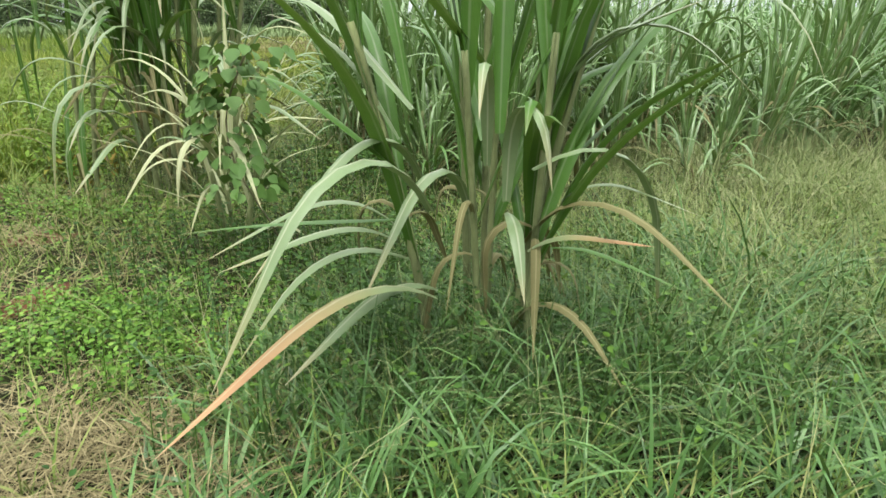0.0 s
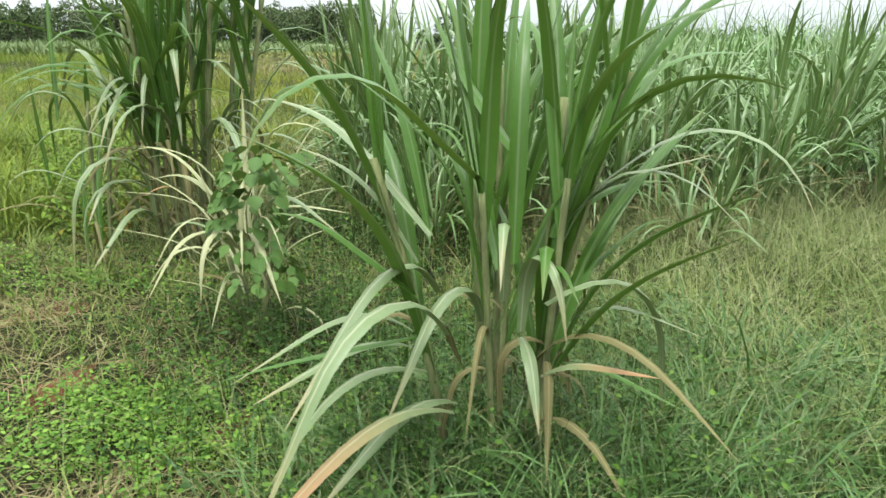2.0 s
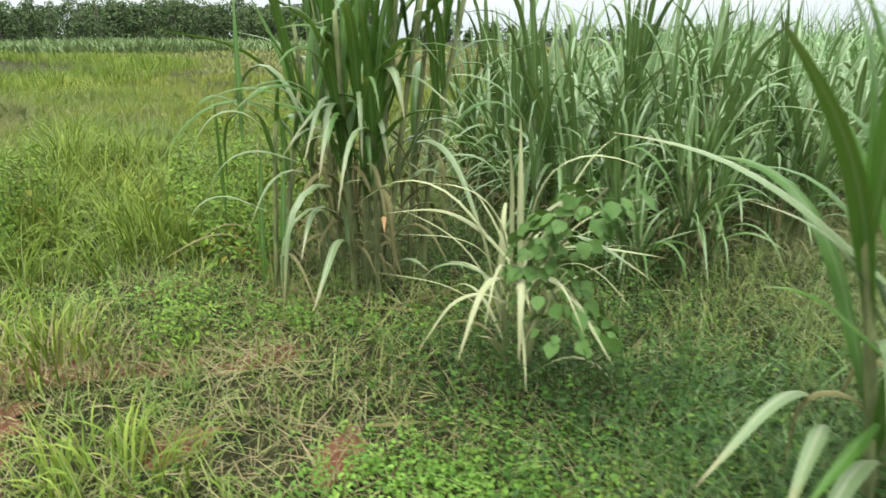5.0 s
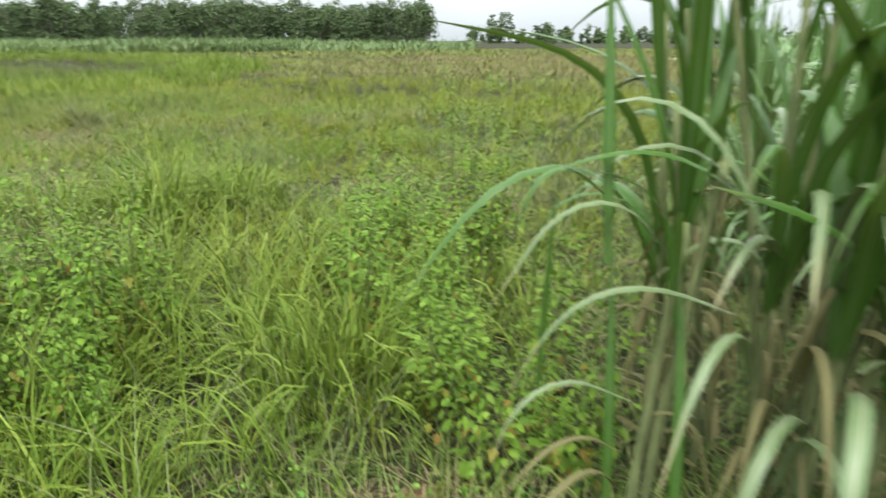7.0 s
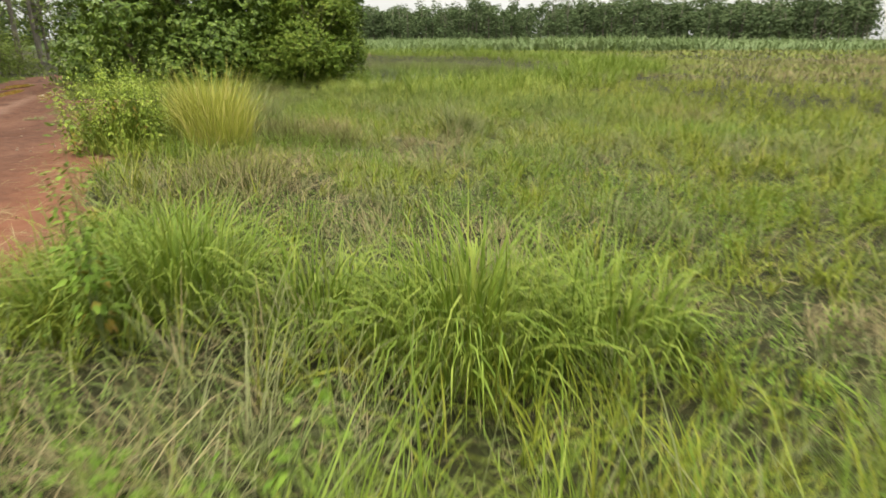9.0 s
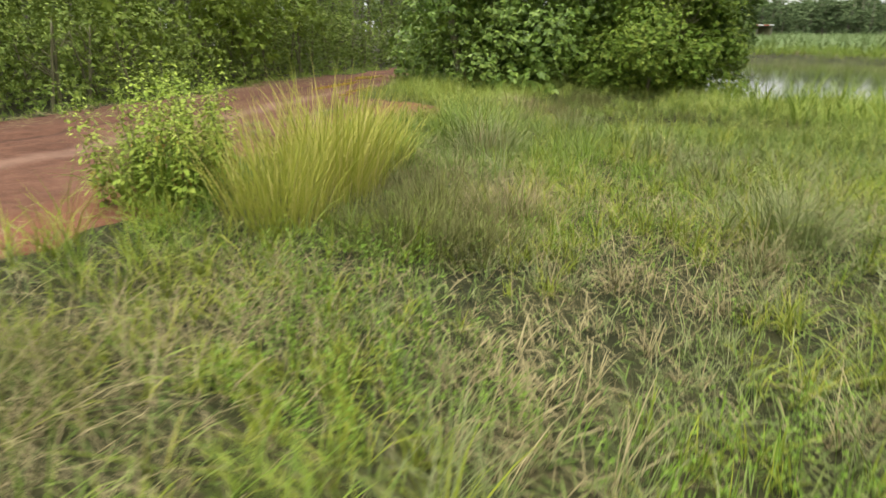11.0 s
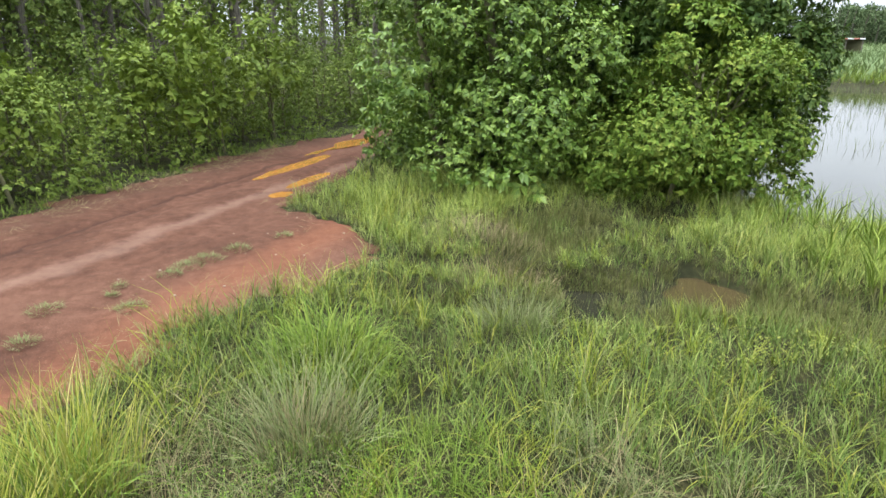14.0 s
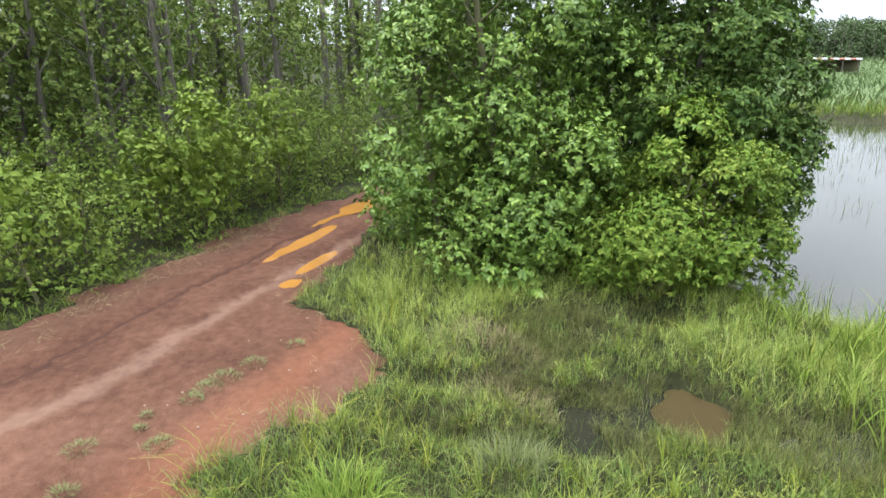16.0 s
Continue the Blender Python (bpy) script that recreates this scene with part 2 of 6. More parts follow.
STRAW = (0.223, 0.18, 0.093)
M = {
    "soil": soil_mat("red_soil", [(0.4, (0.0391, 0.0173, 0.0112)), (0.5, (0.0725, 0.0335, 0.0212)), (0.64, (0.117, 0.0603, 0.0413))], stones=0.4, track=True),
    "earth": soil_mat("grassy_earth", [(0.36, (0.00595, 0.00672, 0.00298)), (0.5, (0.0186, 0.0205, 0.00744)), (0.62, (0.0484, 0.0446, 0.0186))], scales=(1.5, 14, 60), bump=1.0),
    "water": water_mat("pond_water", (0.0186, 0.0186, 0.0124), ripple=0.1),
    "mud_water": water_mat("muddy_water", (0.045, 0.034, 0.016), rough=0.05),
    "puddle": water_mat("orange_puddle_water", (0.248, 0.118, 0.0279), rough=0.06, ripple=0.05),
    "cane": leaf_mat("cane_leaf", [(0, (0.0124, 0.0449, 0.00319)), (0.5, (0.0289, 0.0909, 0.00637)), (1, (0.0654, 0.155, 0.0153))], patch=0.15, rough=0.38, gloss=0.42, thin=0.36,
                     tip=(0.85, 1.3, (0.131, 0.116, 0.0382)), rib=(0.138, 0.185, 0.0952)),
    "cane_pale": leaf_mat("cane_leaf_pale", [(0, (0.062, 0.105, 0.0372)), (0.5, (0.0992, 0.149, 0.062)), (1, (0.149, 0.198, 0.0992))], patch=0.2, rough=0.42, gloss=0.6, thin=0.2,
                          tip=(0.75, 1.15, (0.236, 0.167, 0.0806)), rib=(0.31, 0.31, 0.223)),
    "cane_rust": leaf_mat("cane_leaf_rusty", [(0, (0.0806, 0.118, 0.0434)), (0.5, (0.118, 0.155, 0.0682)), (1, (0.161, 0.198, 0.0992))], patch=0.2, rough=0.5, gloss=0.4, thin=0.2,
                          tip=(0.3, 0.75, (0.26, 0.136, 0.062)), rib=(0.31, 0.285, 0.186)),
    "cane_sheen": leaf_mat("cane_leaf_sheen", [(0, (0.032, 0.0748, 0.0142)), (0.5, (0.064, 0.13, 0.029)), (1, (0.115, 0.201, 0.058))], patch=0.2, rough=0.36, gloss=0.8, thin=0.28,
                           tip=(0.85, 1.3, (0.205, 0.175, 0.0774)), rib=(0.268, 0.299, 0.219)),
    "cane_yellow": leaf_mat("cane_leaf_yellow", [(0, (0.16, 0.187, 0.08)), (0.5, (0.256, 0.272, 0.144)), (1, (0.352, 0.357, 0.24))], patch=0.2, rough=0.5,
                            tip=(0.8, 1.3, (0.24, 0.192, 0.0963)), rib=(0.373, 0.363, 0.256)),
    "cane_dry": leaf_mat("cane_leaf_dry", [(0, (0.039, 0.0343, 0.0131)), (0.5, (0.0897, 0.078, 0.0312)), (1, (0.164, 0.148, 0.0655))], patch=0.2, rough=0.7, thin=0.15, rib=(0.218, 0.203, 0.106)),
    "stalk": bark_mat("cane_stalk", (0.0558, 0.0694, 0.0223), (0.161, 0.187, 0.0744)),
    "broad": leaf_mat("broad_grass", [(0, (0.0248, 0.062, 0.0155)), (0.5, (0.0496, 0.112, 0.026)), (0.9, (0.0992, 0.18, 0.0558)), (1, STRAW)], patch=0.25, rough=0.42, gloss=0.5, thin=0.2),
    "wispy": leaf_mat("wispy_grass", [(0, (0.0634, 0.104, 0.026)), (0.4, (0.133, 0.167, 0.0634)), (1, (0.265, 0.265, 0.15))], patch=0.3, patch_scale=1.2, rough=0.7, thin=0.2),
    "field": leaf_mat("field_grass", [(0, (0.0424, 0.0764, 0.0075)), (0.35, (0.0978, 0.132, 0.0125)), (0.65, (0.169, 0.195, 0.0219)), (0.85, (0.248, 0.23, 0.0563)), (1, (0.314, 0.271, 0.125))], patch=0.45, patch_scale=0.5, rough=0.6, thin=0.22),
    "verge": leaf_mat("verge_grass", [(0, (0.0432, 0.0816, 0.0154)), (0.4, (0.0864, 0.136, 0.0268)), (0.75, (0.158, 0.191, 0.0575)), (1, (0.301, 0.259, 0.14))], patch=0.35, patch_scale=0.8, rough=0.6, thin=0.2),
    "lush": leaf_mat("lush_grass", [(0, (0.0528, 0.0959, 0.00926)), (0.5, (0.108, 0.166, 0.0197)), (1, (0.218, 0.258, 0.0493))], patch=0.35, patch_scale=0.7, rough=0.55, gloss=0.25),
    "drift": leaf_mat("drift_grass", [(0, (0.0738, 0.115, 0.0287)), (0.3, (0.131, 0.172, 0.041)), (0.45, (0.18, 0.213, 0.0573)), (0.6, (0.164, 0.164, 0.0657)), (0.72, (0.147, 0.123, 0.0818)), (0.82, (0.164, 0.164, 0.0657)), (1, (0.278, 0.237, 0.147))],
                      patch=0.85, patch_scale=0.14, rough=0.8, thin=0.2, stretch=0.4, gloss=0.1),
    "yellowgrass": leaf_mat("yellow_green_grass", [(0, (0.161, 0.196, 0.0246)), (0.55, (0.295, 0.295, 0.0561)), (1, (0.406, 0.343, 0.14))], patch=0.25, rough=0.6, thin=0.35),
    "dry": leaf_mat("dry_grass", [(0, (0.0852, 0.0698, 0.0349)), (0.5, (0.186, 0.155, 0.0814)), (1, (0.295, 0.256, 0.147))], patch=0.4, rough=0.8, thin=0.1),
    "grey": leaf_mat("grey_dry_grass", [(0, (0.0715, 0.096, 0.0298)), (0.5, (0.126, 0.15, 0.0597)), (1, (0.215, 0.215, 0.12))], patch=0.3, rough=0.8, thin=0.15),
    "herb": leaf_mat("herb_leaf", [(0, (0.0469, 0.114, 0.0167)), (0.5, (0.0868, 0.181, 0.0268)), (1, (0.174, 0.268, 0.0469))], patch=0.3, patch_scale=2, rough=0.5),
    "lime": leaf_mat("lime_weed_leaf", [(0, (0.12, 0.19, 0.025)), (0.5, (0.21, 0.29, 0.04)), (1, (0.32, 0.38, 0.08))], patch=0.3, patch_scale=2, rough=0.6, thin=0.3),
    # dark leaves with bright tips; their darkness also stands in for shade
    "dark_shade_herb": leaf_mat("dark_shade_herb_leaf", [(0, (0.0138, 0.0385, 0.00826)), (0.7, (0.033, 0.0771, 0.0138)), (1, (0.111, 0.198, 0.0275))], patch=0.2, patch_scale=2, rough=0.5),
    "weed_yellow": leaf_mat("weed_leaf_yellowed", [(0, (0.186, 0.105, 0.031)), (0.5, (0.248, 0.186, 0.0372)), (1, (0.186, 0.211, 0.0372))], patch=0.1, rough=0.6),
    "bank": leaf_mat("bank_grass", [(0, (0.119, 0.176, 0.0353)), (0.5, (0.227, 0.295, 0.0658)), (0.8, (0.356, 0.392, 0.12)), (1, (0.499, 0.414, 0.212))], patch=0.4, patch_scale=0.6, rough=0.6, thin=0.25),
    "sedge": leaf_mat("brown_sedge", [(0, (0.035, 0.036, 0.014)), (0.45, (0.09, 0.088, 0.032)), (0.75, (0.13, 0.15, 0.045)), (1, (0.22, 0.21, 0.09))], patch=0.35, rough=0.8, thin=0.15),
    "weed": leaf_mat("weed_leaf", [(0, (0.0476, 0.1, 0.00882)), (0.5, (0.0858, 0.156, 0.0147)), (0.9, (0.145, 0.23, 0.032)), (0.97, (0.152, 0.222, 0.0294)), (1, (0.254, 0.209, 0.0343))], patch=0.25, patch_scale=2, rough=0.55),
    "vine": leaf_mat("vine_leaf", [(0, (0.0434, 0.0954, 0.0217)), (1, (0.0868, 0.156, 0.0434))], patch=0.2, rough=0.5),
    "yellowvine": leaf_mat("yellow_vine_leaf", [(0, (0.108, 0.148, 0.0217)), (1, (0.195, 0.204, 0.0434))], patch=0.2, rough=0.55),
    "bush": leaf_mat("bush_leaf", [(0, (0.036, 0.0757, 0.0112)), (0.5, (0.0959, 0.164, 0.0224)), (1, (0.224, 0.296, 0.056))], patch=0.4, patch_scale=0.9, rough=0.42, gloss=0.4, thin=0.08),
    "bush_light": leaf_mat("bush_leaf_light", [(0, (0.0491, 0.0981, 0.0109)), (0.5, (0.0981, 0.158, 0.0192)), (1, (0.196, 0.229, 0.0382))], patch=0.35, patch_scale=1.1, rough=0.5, thin=0.12),
    "tree_dark": leaf_mat("tree_leaf_dark", [(0, (0.0237, 0.0512, 0.0111)), (0.5, (0.0553, 0.0992, 0.0189)), (1, (0.135, 0.181, 0.0395))], patch=0.35, patch_scale=0.9, rough=0.5, thin=0.2),
    "shrub": leaf_mat("shrub_leaf", [(0, (0.0521, 0.0893, 0.0163)), (0.5, (0.108, 0.156, 0.026)), (0.88, (0.186, 0.23, 0.0409)), (1, (0.268, 0.126, 0.0446))], patch=0.4, patch_scale=0.7, rough=0.55, thin=0.15),
    "sapling": leaf_mat("sapling_leaf", [(0, (0.0781, 0.126, 0.0152)), (1, (0.171, 0.222, 0.0334))], patch=0.2, rough=0.5),
    "wood_leaf": leaf_mat("woodland_leaf", [(0, (0.0528, 0.0905, 0.0211)), (0.5, (0.113, 0.158, 0.0339)), (1, (0.219, 0.257, 0.0602))], patch=0.4, patch_scale=0.3, rough=0.6, thin=0.15),
    # lighter, bluer leaves: haze over the distant woods is put into this colour
    "hazy_far_leaf": leaf_mat("hazy_far_wood_leaf", [(0, (0.0399, 0.0654, 0.0315)), (0.5, (0.0769, 0.111, 0.0534)), (1, (0.131, 0.171, 0.0813))], patch=0.3, patch_scale=0.12, rough=0.9, thin=0.1, gloss=0.05),
    "crop": leaf_mat("crop_leaf", [(0, (0.0503, 0.116, 0.0286)), (0.5, (0.119, 0.223, 0.0714)), (1, (0.237, 0.34, 0.162))], patch=0.35, patch_scale=0.4, rough=0.4, gloss=0.7),
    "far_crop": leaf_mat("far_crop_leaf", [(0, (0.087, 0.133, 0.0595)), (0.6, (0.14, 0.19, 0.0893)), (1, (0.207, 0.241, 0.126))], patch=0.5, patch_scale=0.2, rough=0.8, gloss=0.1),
    "bark": bark_mat("grey_bark", (0.0434, 0.0372, 0.0279), (0.136, 0.124, 0.0992)),
    "green_stem": bark_mat("green_stem", (0.062, 0.093, 0.0217), (0.124, 0.149, 0.0496)),
    "twig": bark_mat("brown_twig", (0.0496, 0.0496, 0.0217), (0.105, 0.0992, 0.0434)),
    "stone": soil_mat("pale_stone", [(0.3, (0.14, 0.1, 0.075)), (0.7, (0.27, 0.21, 0.16))], scales=(3, 20, 90)),
    "metal": soil_mat("weathered_sheet_metal", [(0.3, (0.35, 0.36, 0.38)), (0.7, (0.6, 0.6, 0.6))], scales=(1, 8, 60), rough=0.5),
    "rust": soil_mat("rusty_sheet_metal", [(0.3, (0.18, 0.06, 0.04)), (0.7, (0.35, 0.12, 0.08))], scales=(1, 8, 60), rough=0.7),
    "steel": soil_mat("grey_lattice_steel", [(0.3, (0.16, 0.17, 0.18)), (0.7, (0.24, 0.25, 0.26))], scales=(1, 8, 60), rough=0.5),
}

# ---- geometry helpers ----
R = np.random.default_rng(7)


def mesh_of(name, verts, quads, tris, material, uv=None, smooth=True):
    nq, n3 = len(quads), len(tris)
    me = bpy.data.meshes.new(name)
    me.vertices.add(len(verts))
    me.vertices.foreach_set("co", np.ascontiguousarray(verts, np.float32).ravel())
    idx = np.concatenate([np.asarray(quads, np.int32).ravel(), np.asarray(tris, np.int32).ravel()])
    me.loops.add(len(idx))
    me.loops.foreach_set("vertex_index", idx)
    me.polygons.add(nq + n3)
    start = np.concatenate([np.arange(nq) * 4, nq * 4 + np.arange(n3) * 3]).astype(np.int32)
    me.polygons.foreach_set("loop_start", start)
    if uv is not None:
        layer = me.uv_layers.new(name="UVMap")
        layer.data.foreach_set("uv", np.ascontiguousarray(uv[idx], np.float32).ravel())
    me.update(calc_edges=True)
    if smooth:
        me.polygons.foreach_set("use_smooth", np.ones(nq + n3, bool))
    me.materials.append(material)
    return me


def joined(*geos):
    v, q, t, u, off = [], [], [], [], 0
    for g in geos:
        v.append(g[0]), q.append(np.asarray(g[1]).reshape(-1, 4) + off), t.append(np.asarray(g[2]).reshape(-1, 3) + off)
        u.append(g[3] if g[3] is not None else np.zeros((len(g[0]), 2)))
        off += len(g[0])
    return np.concatenate(v), np.concatenate(q), np.concatenate(t), np.concatenate(u)


def obj(name, geo, material, parent=None, label="", category="", group="", kind=""):
    ob = new(name, mesh_of(name, geo[0], geo[1], geo[2], material, geo[3]))
    if parent:
        ob.parent = parent
    return tagged(ob, label, category, group, kind)


def empty(name, place, label, category, group=""):
    ob = new(name)
    ob.location = place
    ob.empty_display_size = 0.1
    return tagged(ob, label, category, group)


def blades(root, L, az, lean, bend, width, segs=3, twist=0.0, cols=2, fold=0.25, full=0.25, curl=1.2, kink=None):
    """Tapering grass blades or strap leaves that start at root and bow over towards az."""
    n = len(root)
    one = np.ones(n)
    L, az, lean, bend, width, twist = [np.asarray(a) * one for a in (L, az, lean, bend, width, twist)]
    k = np.linspace(0, 1, segs + 1)
    mid = lean[:, None] + bend[:, None] * ((np.arange(segs) + 0.5) / segs) ** curl
    if kink is not None:
        u = np.clip(((np.arange(segs) + 0.5) / segs - (np.asarray(kink) * one)[:, None]) / 0.75 + 0.5, 0, 1)
        mid = lean[:, None] + bend[:, None] * u * u * (3 - 2 * u)
    st = (L / segs)[:, None]
    dx = np.concatenate([np.zeros((n, 1)), np.cumsum(np.sin(mid) * st, 1)], 1)
    dz = np.concatenate([np.zeros((n, 1)), np.cumsum(np.cos(mid) * st, 1)], 1)
    th = np.concatenate([mid[:, :1], (mid[:, 1:] + mid[:, :-1]) / 2, mid[:, -1:]], 1)
    ca, sa = np.cos(az)[:, None], np.sin(az)[:, None]
    c = np.stack([root[:, :1] + dx * ca, root[:, 1:2] + dx * sa, root[:, 2:3] + dz], -1)
    tw = twist[:, None] * k
    hx, hy = -sa, ca
    nx, ny, nz = np.cos(th) * ca, np.cos(th) * sa, -np.sin(th)
    side = np.stack([hx * np.cos(tw) + nx * np.sin(tw), hy * np.cos(tw) + ny * np.sin(tw), nz * np.sin(tw)], -1)
    nor = np.stack([nx * np.cos(tw) - hx * np.sin(tw), ny * np.cos(tw) - hy * np.sin(tw), nz * np.cos(tw)], -1)
    prof = np.clip(0.5 + 0.5 * k / full, 0, 1) * (1 - np.clip((k - full) / (1 - full), 0, 1) ** 1.7)
    w = width[:, None] * prof / 2
    lft, rgt = c - side * w[..., None], c + side * w[..., None]
    if cols == 2:
        body = np.stack([lft[:, :-1], rgt[:, :-1]], 2).reshape(n, -1, 3)
        us = [0.0, 1.0]
    else:
        lift = nor * (w * fold * 2)[..., None]
        body = np.stack([lft[:, :-1] - lift[:, :-1] * 0, c[:, :-1] - lift[:, :-1], rgt[:, :-1]], 2).reshape(n, -1, 3)
        us = [0.0, 0.5, 1.0]
    v = np.concatenate([body, c[:, -1:]], 1)
    m = v.shape[1]
    q, t = [], []
    for i in range(segs - 1):
        for j in range(cols - 1):
            a = i * cols + j
            q.append((a, a + 1, a + cols + 1, a + cols))
    a = (segs - 1) * cols
    for j in range(cols - 1):
        t.append((a + j, a + j + 1, m - 1))
    off = (np.arange(n) * m)[:, None, None]
    uv1 = np.array([(u, kk) for kk in k[:-1] for u in us] + [(0.5, 1.0)])
    q = (np.array(q, int).reshape(1, -1, 4) + off).reshape(-1, 4)
    t = (np.array(t, int).reshape(1, -1, 3) + off).reshape(-1, 3)
    return v.reshape(-1, 3), q, t, np.tile(uv1, (n, 1))


def unit(a):
    return a / np.maximum(np.linalg.norm(a, axis=-1, keepdims=True), 1e-9)


def round_leaves(base, along, normal, L, width):
    """Broad leaves with a curved outline, folded along the midrib and drooping at the tip."""
    n = len(base)
    L, width = [np.asarray(a) * np.ones(n) for a in (L, width)]
    along = unit(along)
    side = unit(np.cross(along, normal))
    nor = np.cross(side, along)
    at = lambda u, w, h: base + along * (L * u)[:, None] + side * (width * w)[:, None] + nor * (width * h - L * 0.16 * u * u)[:, None]
    v = np.stack([base, at(0.22, 0.38, 0.1), at(0.55, 0.48, 0.12), at(0.84, 0.22, 0.05), at(1, 0, 0), at(0.84, -0.22, 0.05), at(0.55, -0.48, 0.12), at(0.22, -0.38, 0.1), at(0.5, 0, 0)], 1).reshape(-1, 3)
    off = (np.arange(n) * 9)[:, None, None]
    t = (np.array([(k, (k + 1) % 8, 8) for k in range(8)])[None] + off).reshape(-1, 3)
    uv = np.array([(0.5, 0), (0.9, 0.2), (1, 0.55), (0.7, 0.85), (0.5, 1), (0.3, 0.85), (0, 0.55), (0.1, 0.2), (0.5, 0.5)])
    return v, np.zeros((0, 4), int), t, np.tile(uv, (n, 1))


def leaves(base, along, normal, L, width):
    """Pointed leaves, two folded faces each."""
    n = len(base)
    L, width = [np.asarray(a) * np.ones(n) for a in (L, width)]
    along = unit(along)
    side = unit(np.cross(along, normal))
    nor = np.cross(side, along)
    tip = base + along * L[:, None] - nor * (L * 0.12)[:, None]
    mid = base + along * (L * 0.42)[:, None] + nor * (width * 0.18)[:, None]
    v = np.stack([base, mid + side * (width / 2)[:, None], tip, mid - side * (width / 2)[:, None]], 1).reshape(-1, 3)
    off = (np.arange(n) * 4)[:, None, None]
    t = (np.array([(0, 1, 2), (0, 2, 3)])[None] + off).reshape(-1, 3)
    return v, np.zeros((0, 4), int), t, np.tile(np.array([(0.5, 0), (1, 0.4), (0.5, 1), (0, 0.4)]), (n, 1))


def sphere_dirs(n):
    return unit(R.normal(size=(n, 3)))


def tube(points, radii, sides=7):
    """A tapered limb through points."""
    p = np.asarray(points, float)
    rad = np.asarray(radii, float) * np.ones(len(p))
    d = unit(np.gradient(p, axis=0))
    ref = np.where(np.abs(d[:, 2:3]) > 0.9, np.array([[1.0, 0, 0]]), np.array([[0, 0, 1.0]]))
    s = unit(np.cross(d, ref))
    u = np.cross(s, d)
    a = np.linspace(0, 2 * np.pi, sides, endpoint=False)
    ring = p[:, None] + rad[:, None, None] * (np.cos(a)[None, :, None] * s[:, None] + np.sin(a)[None, :, None] * u[:, None])
    v = ring.reshape(-1, 3)
    q = [(i * sides + j, i * sides + (j + 1) % sides, (i + 1) * sides + (j + 1) % sides, (i + 1) * sides + j) for i in range(len(p) - 1) for j in range(sides)]
    t = [((len(p) - 1) * sides, (len(p) - 1) * sides + j, (len(p) - 1) * sides + j + 1) for j in range(1, sides - 1)]
    return v, np.array(q, int), np.array(t, int).reshape(-1, 3), None


def vnoise(x, y, scale, seed=0):
    """Smooth value noise, 0 to 1."""
    x, y = np.asarray(x) * scale, np.asarray(y) * scale
    xi, yi = np.floor(x).astype(np.int64), np.floor(y).astype(np.int64)
    fx, fy = x - xi, y - yi
    fx, fy = fx * fx * (3 - 2 * fx), fy * fy * (3 - 2 * fy)

    def h(i, j):
        v = (i * 374761393 + j * 668265263 + seed * 974711) & 0x7FFFFFFF
        v = ((v ^ (v >> 13)) * 1274126177) & 0x7FFFFFFF
        return ((v ^ (v >> 16)) & 0xFFFF) / 65535.0
    return (h(xi, yi) * (1 - fx) + h(xi + 1, yi) * fx) * (1 - fy) + (h(xi, yi + 1) * (1 - fx) + h(xi + 1, yi + 1) * fx) * fy


# ---- lie of the land ----
RD, RN = np.array([-0.853, 0.522]), np.array([0.522, 0.853])  # along and across the dirt road


def sw(x, y):
    return x * RD[0] + y * RD[1], x * RN[0] + y * RN[1]


def road_right(s):
    """The road's edge towards the field, with the bare turnout at the bend."""
    return np.interp(s, [-30, 0, 4, 6, 8, 11, 12.5, 17.5, 20, 21.2, 22.4, 23.2, 23.9, 26, 30, 36, 60], [-0.4, -0.4, 0.4, 0.95, 1.15, 1.25, 1.2, 1.15, 1.35, 1.7, 1.75, 0.9, -0.6, -1.0, -1.9, -1.3, 8])


def road_left(s):
    return np.interp(s, [-30, 20, 27, 31, 36, 60], [-4.3, -4.3, -4.5, -4.1, -3.4, 5.5])


def road_in(x, y):
    """How far inside the road, in metres; negative outside."""
    s, w = sw(x, y)
    j = (vnoise(x, y, 1.7, 3) - 0.5) * 0.65 + (vnoise(x, y, 4.5, 4) - 0.5) * 0.42
    return np.minimum(road_right(s) - w, w - road_left(s)) + j


def smooth(a, lo, hi):
    q = np.clip((a - lo) / (hi - lo), 0, 1)
    return q * q * (3 - 2 * q)


def pond_in(x, y):
    """Positive over the pond."""
    d = np.array([-0.7, 0.714])
    a, b = (x + 31.5) * d[0] + (y - 34.5) * d[1], (x + 31.5) * d[1] - (y - 34.5) * d[0]
    return 1 - np.sqrt((a / 18.5) ** 2 + (b / 11) ** 2) + (vnoise(x, y, 0.25, 9) - 0.5) * 0.1


def marsh_in(x, y):
    """0 on dry land to 1 in the middle of the wet hollow by the turnout."""
    g = np.exp(-(((x + 16.5) / 1.0) ** 2 + ((y - 17.3) / 0.8) ** 2)) + 0.95 * np.exp(-(((x + 15.2) / 1.0) ** 2 + ((y - 18.9) / 1.2) ** 2))
    g = g + 0.8 * np.exp(-(((x + 18.7) / 0.8) ** 2 + ((y - 16.0) / 0.45) ** 2)) + 0.9 * np.exp(-(((x + 19.0) / 0.6) ** 2 + ((y - 18.2) / 0.6) ** 2)) + 0.8 * np.exp(-(((x + 16.2) / 0.5) ** 2 + ((y - 15.7) / 0.35) ** 2))
    return np.clip(g, 0, 1)


def pool_in(x, y):
    return 1 - np.sqrt(((x + 16.45) / 0.75) ** 2 + ((y - 17.4) / 0.45) ** 2) + (vnoise(x, y, 2.5, 5) - 0.5) * 0.6


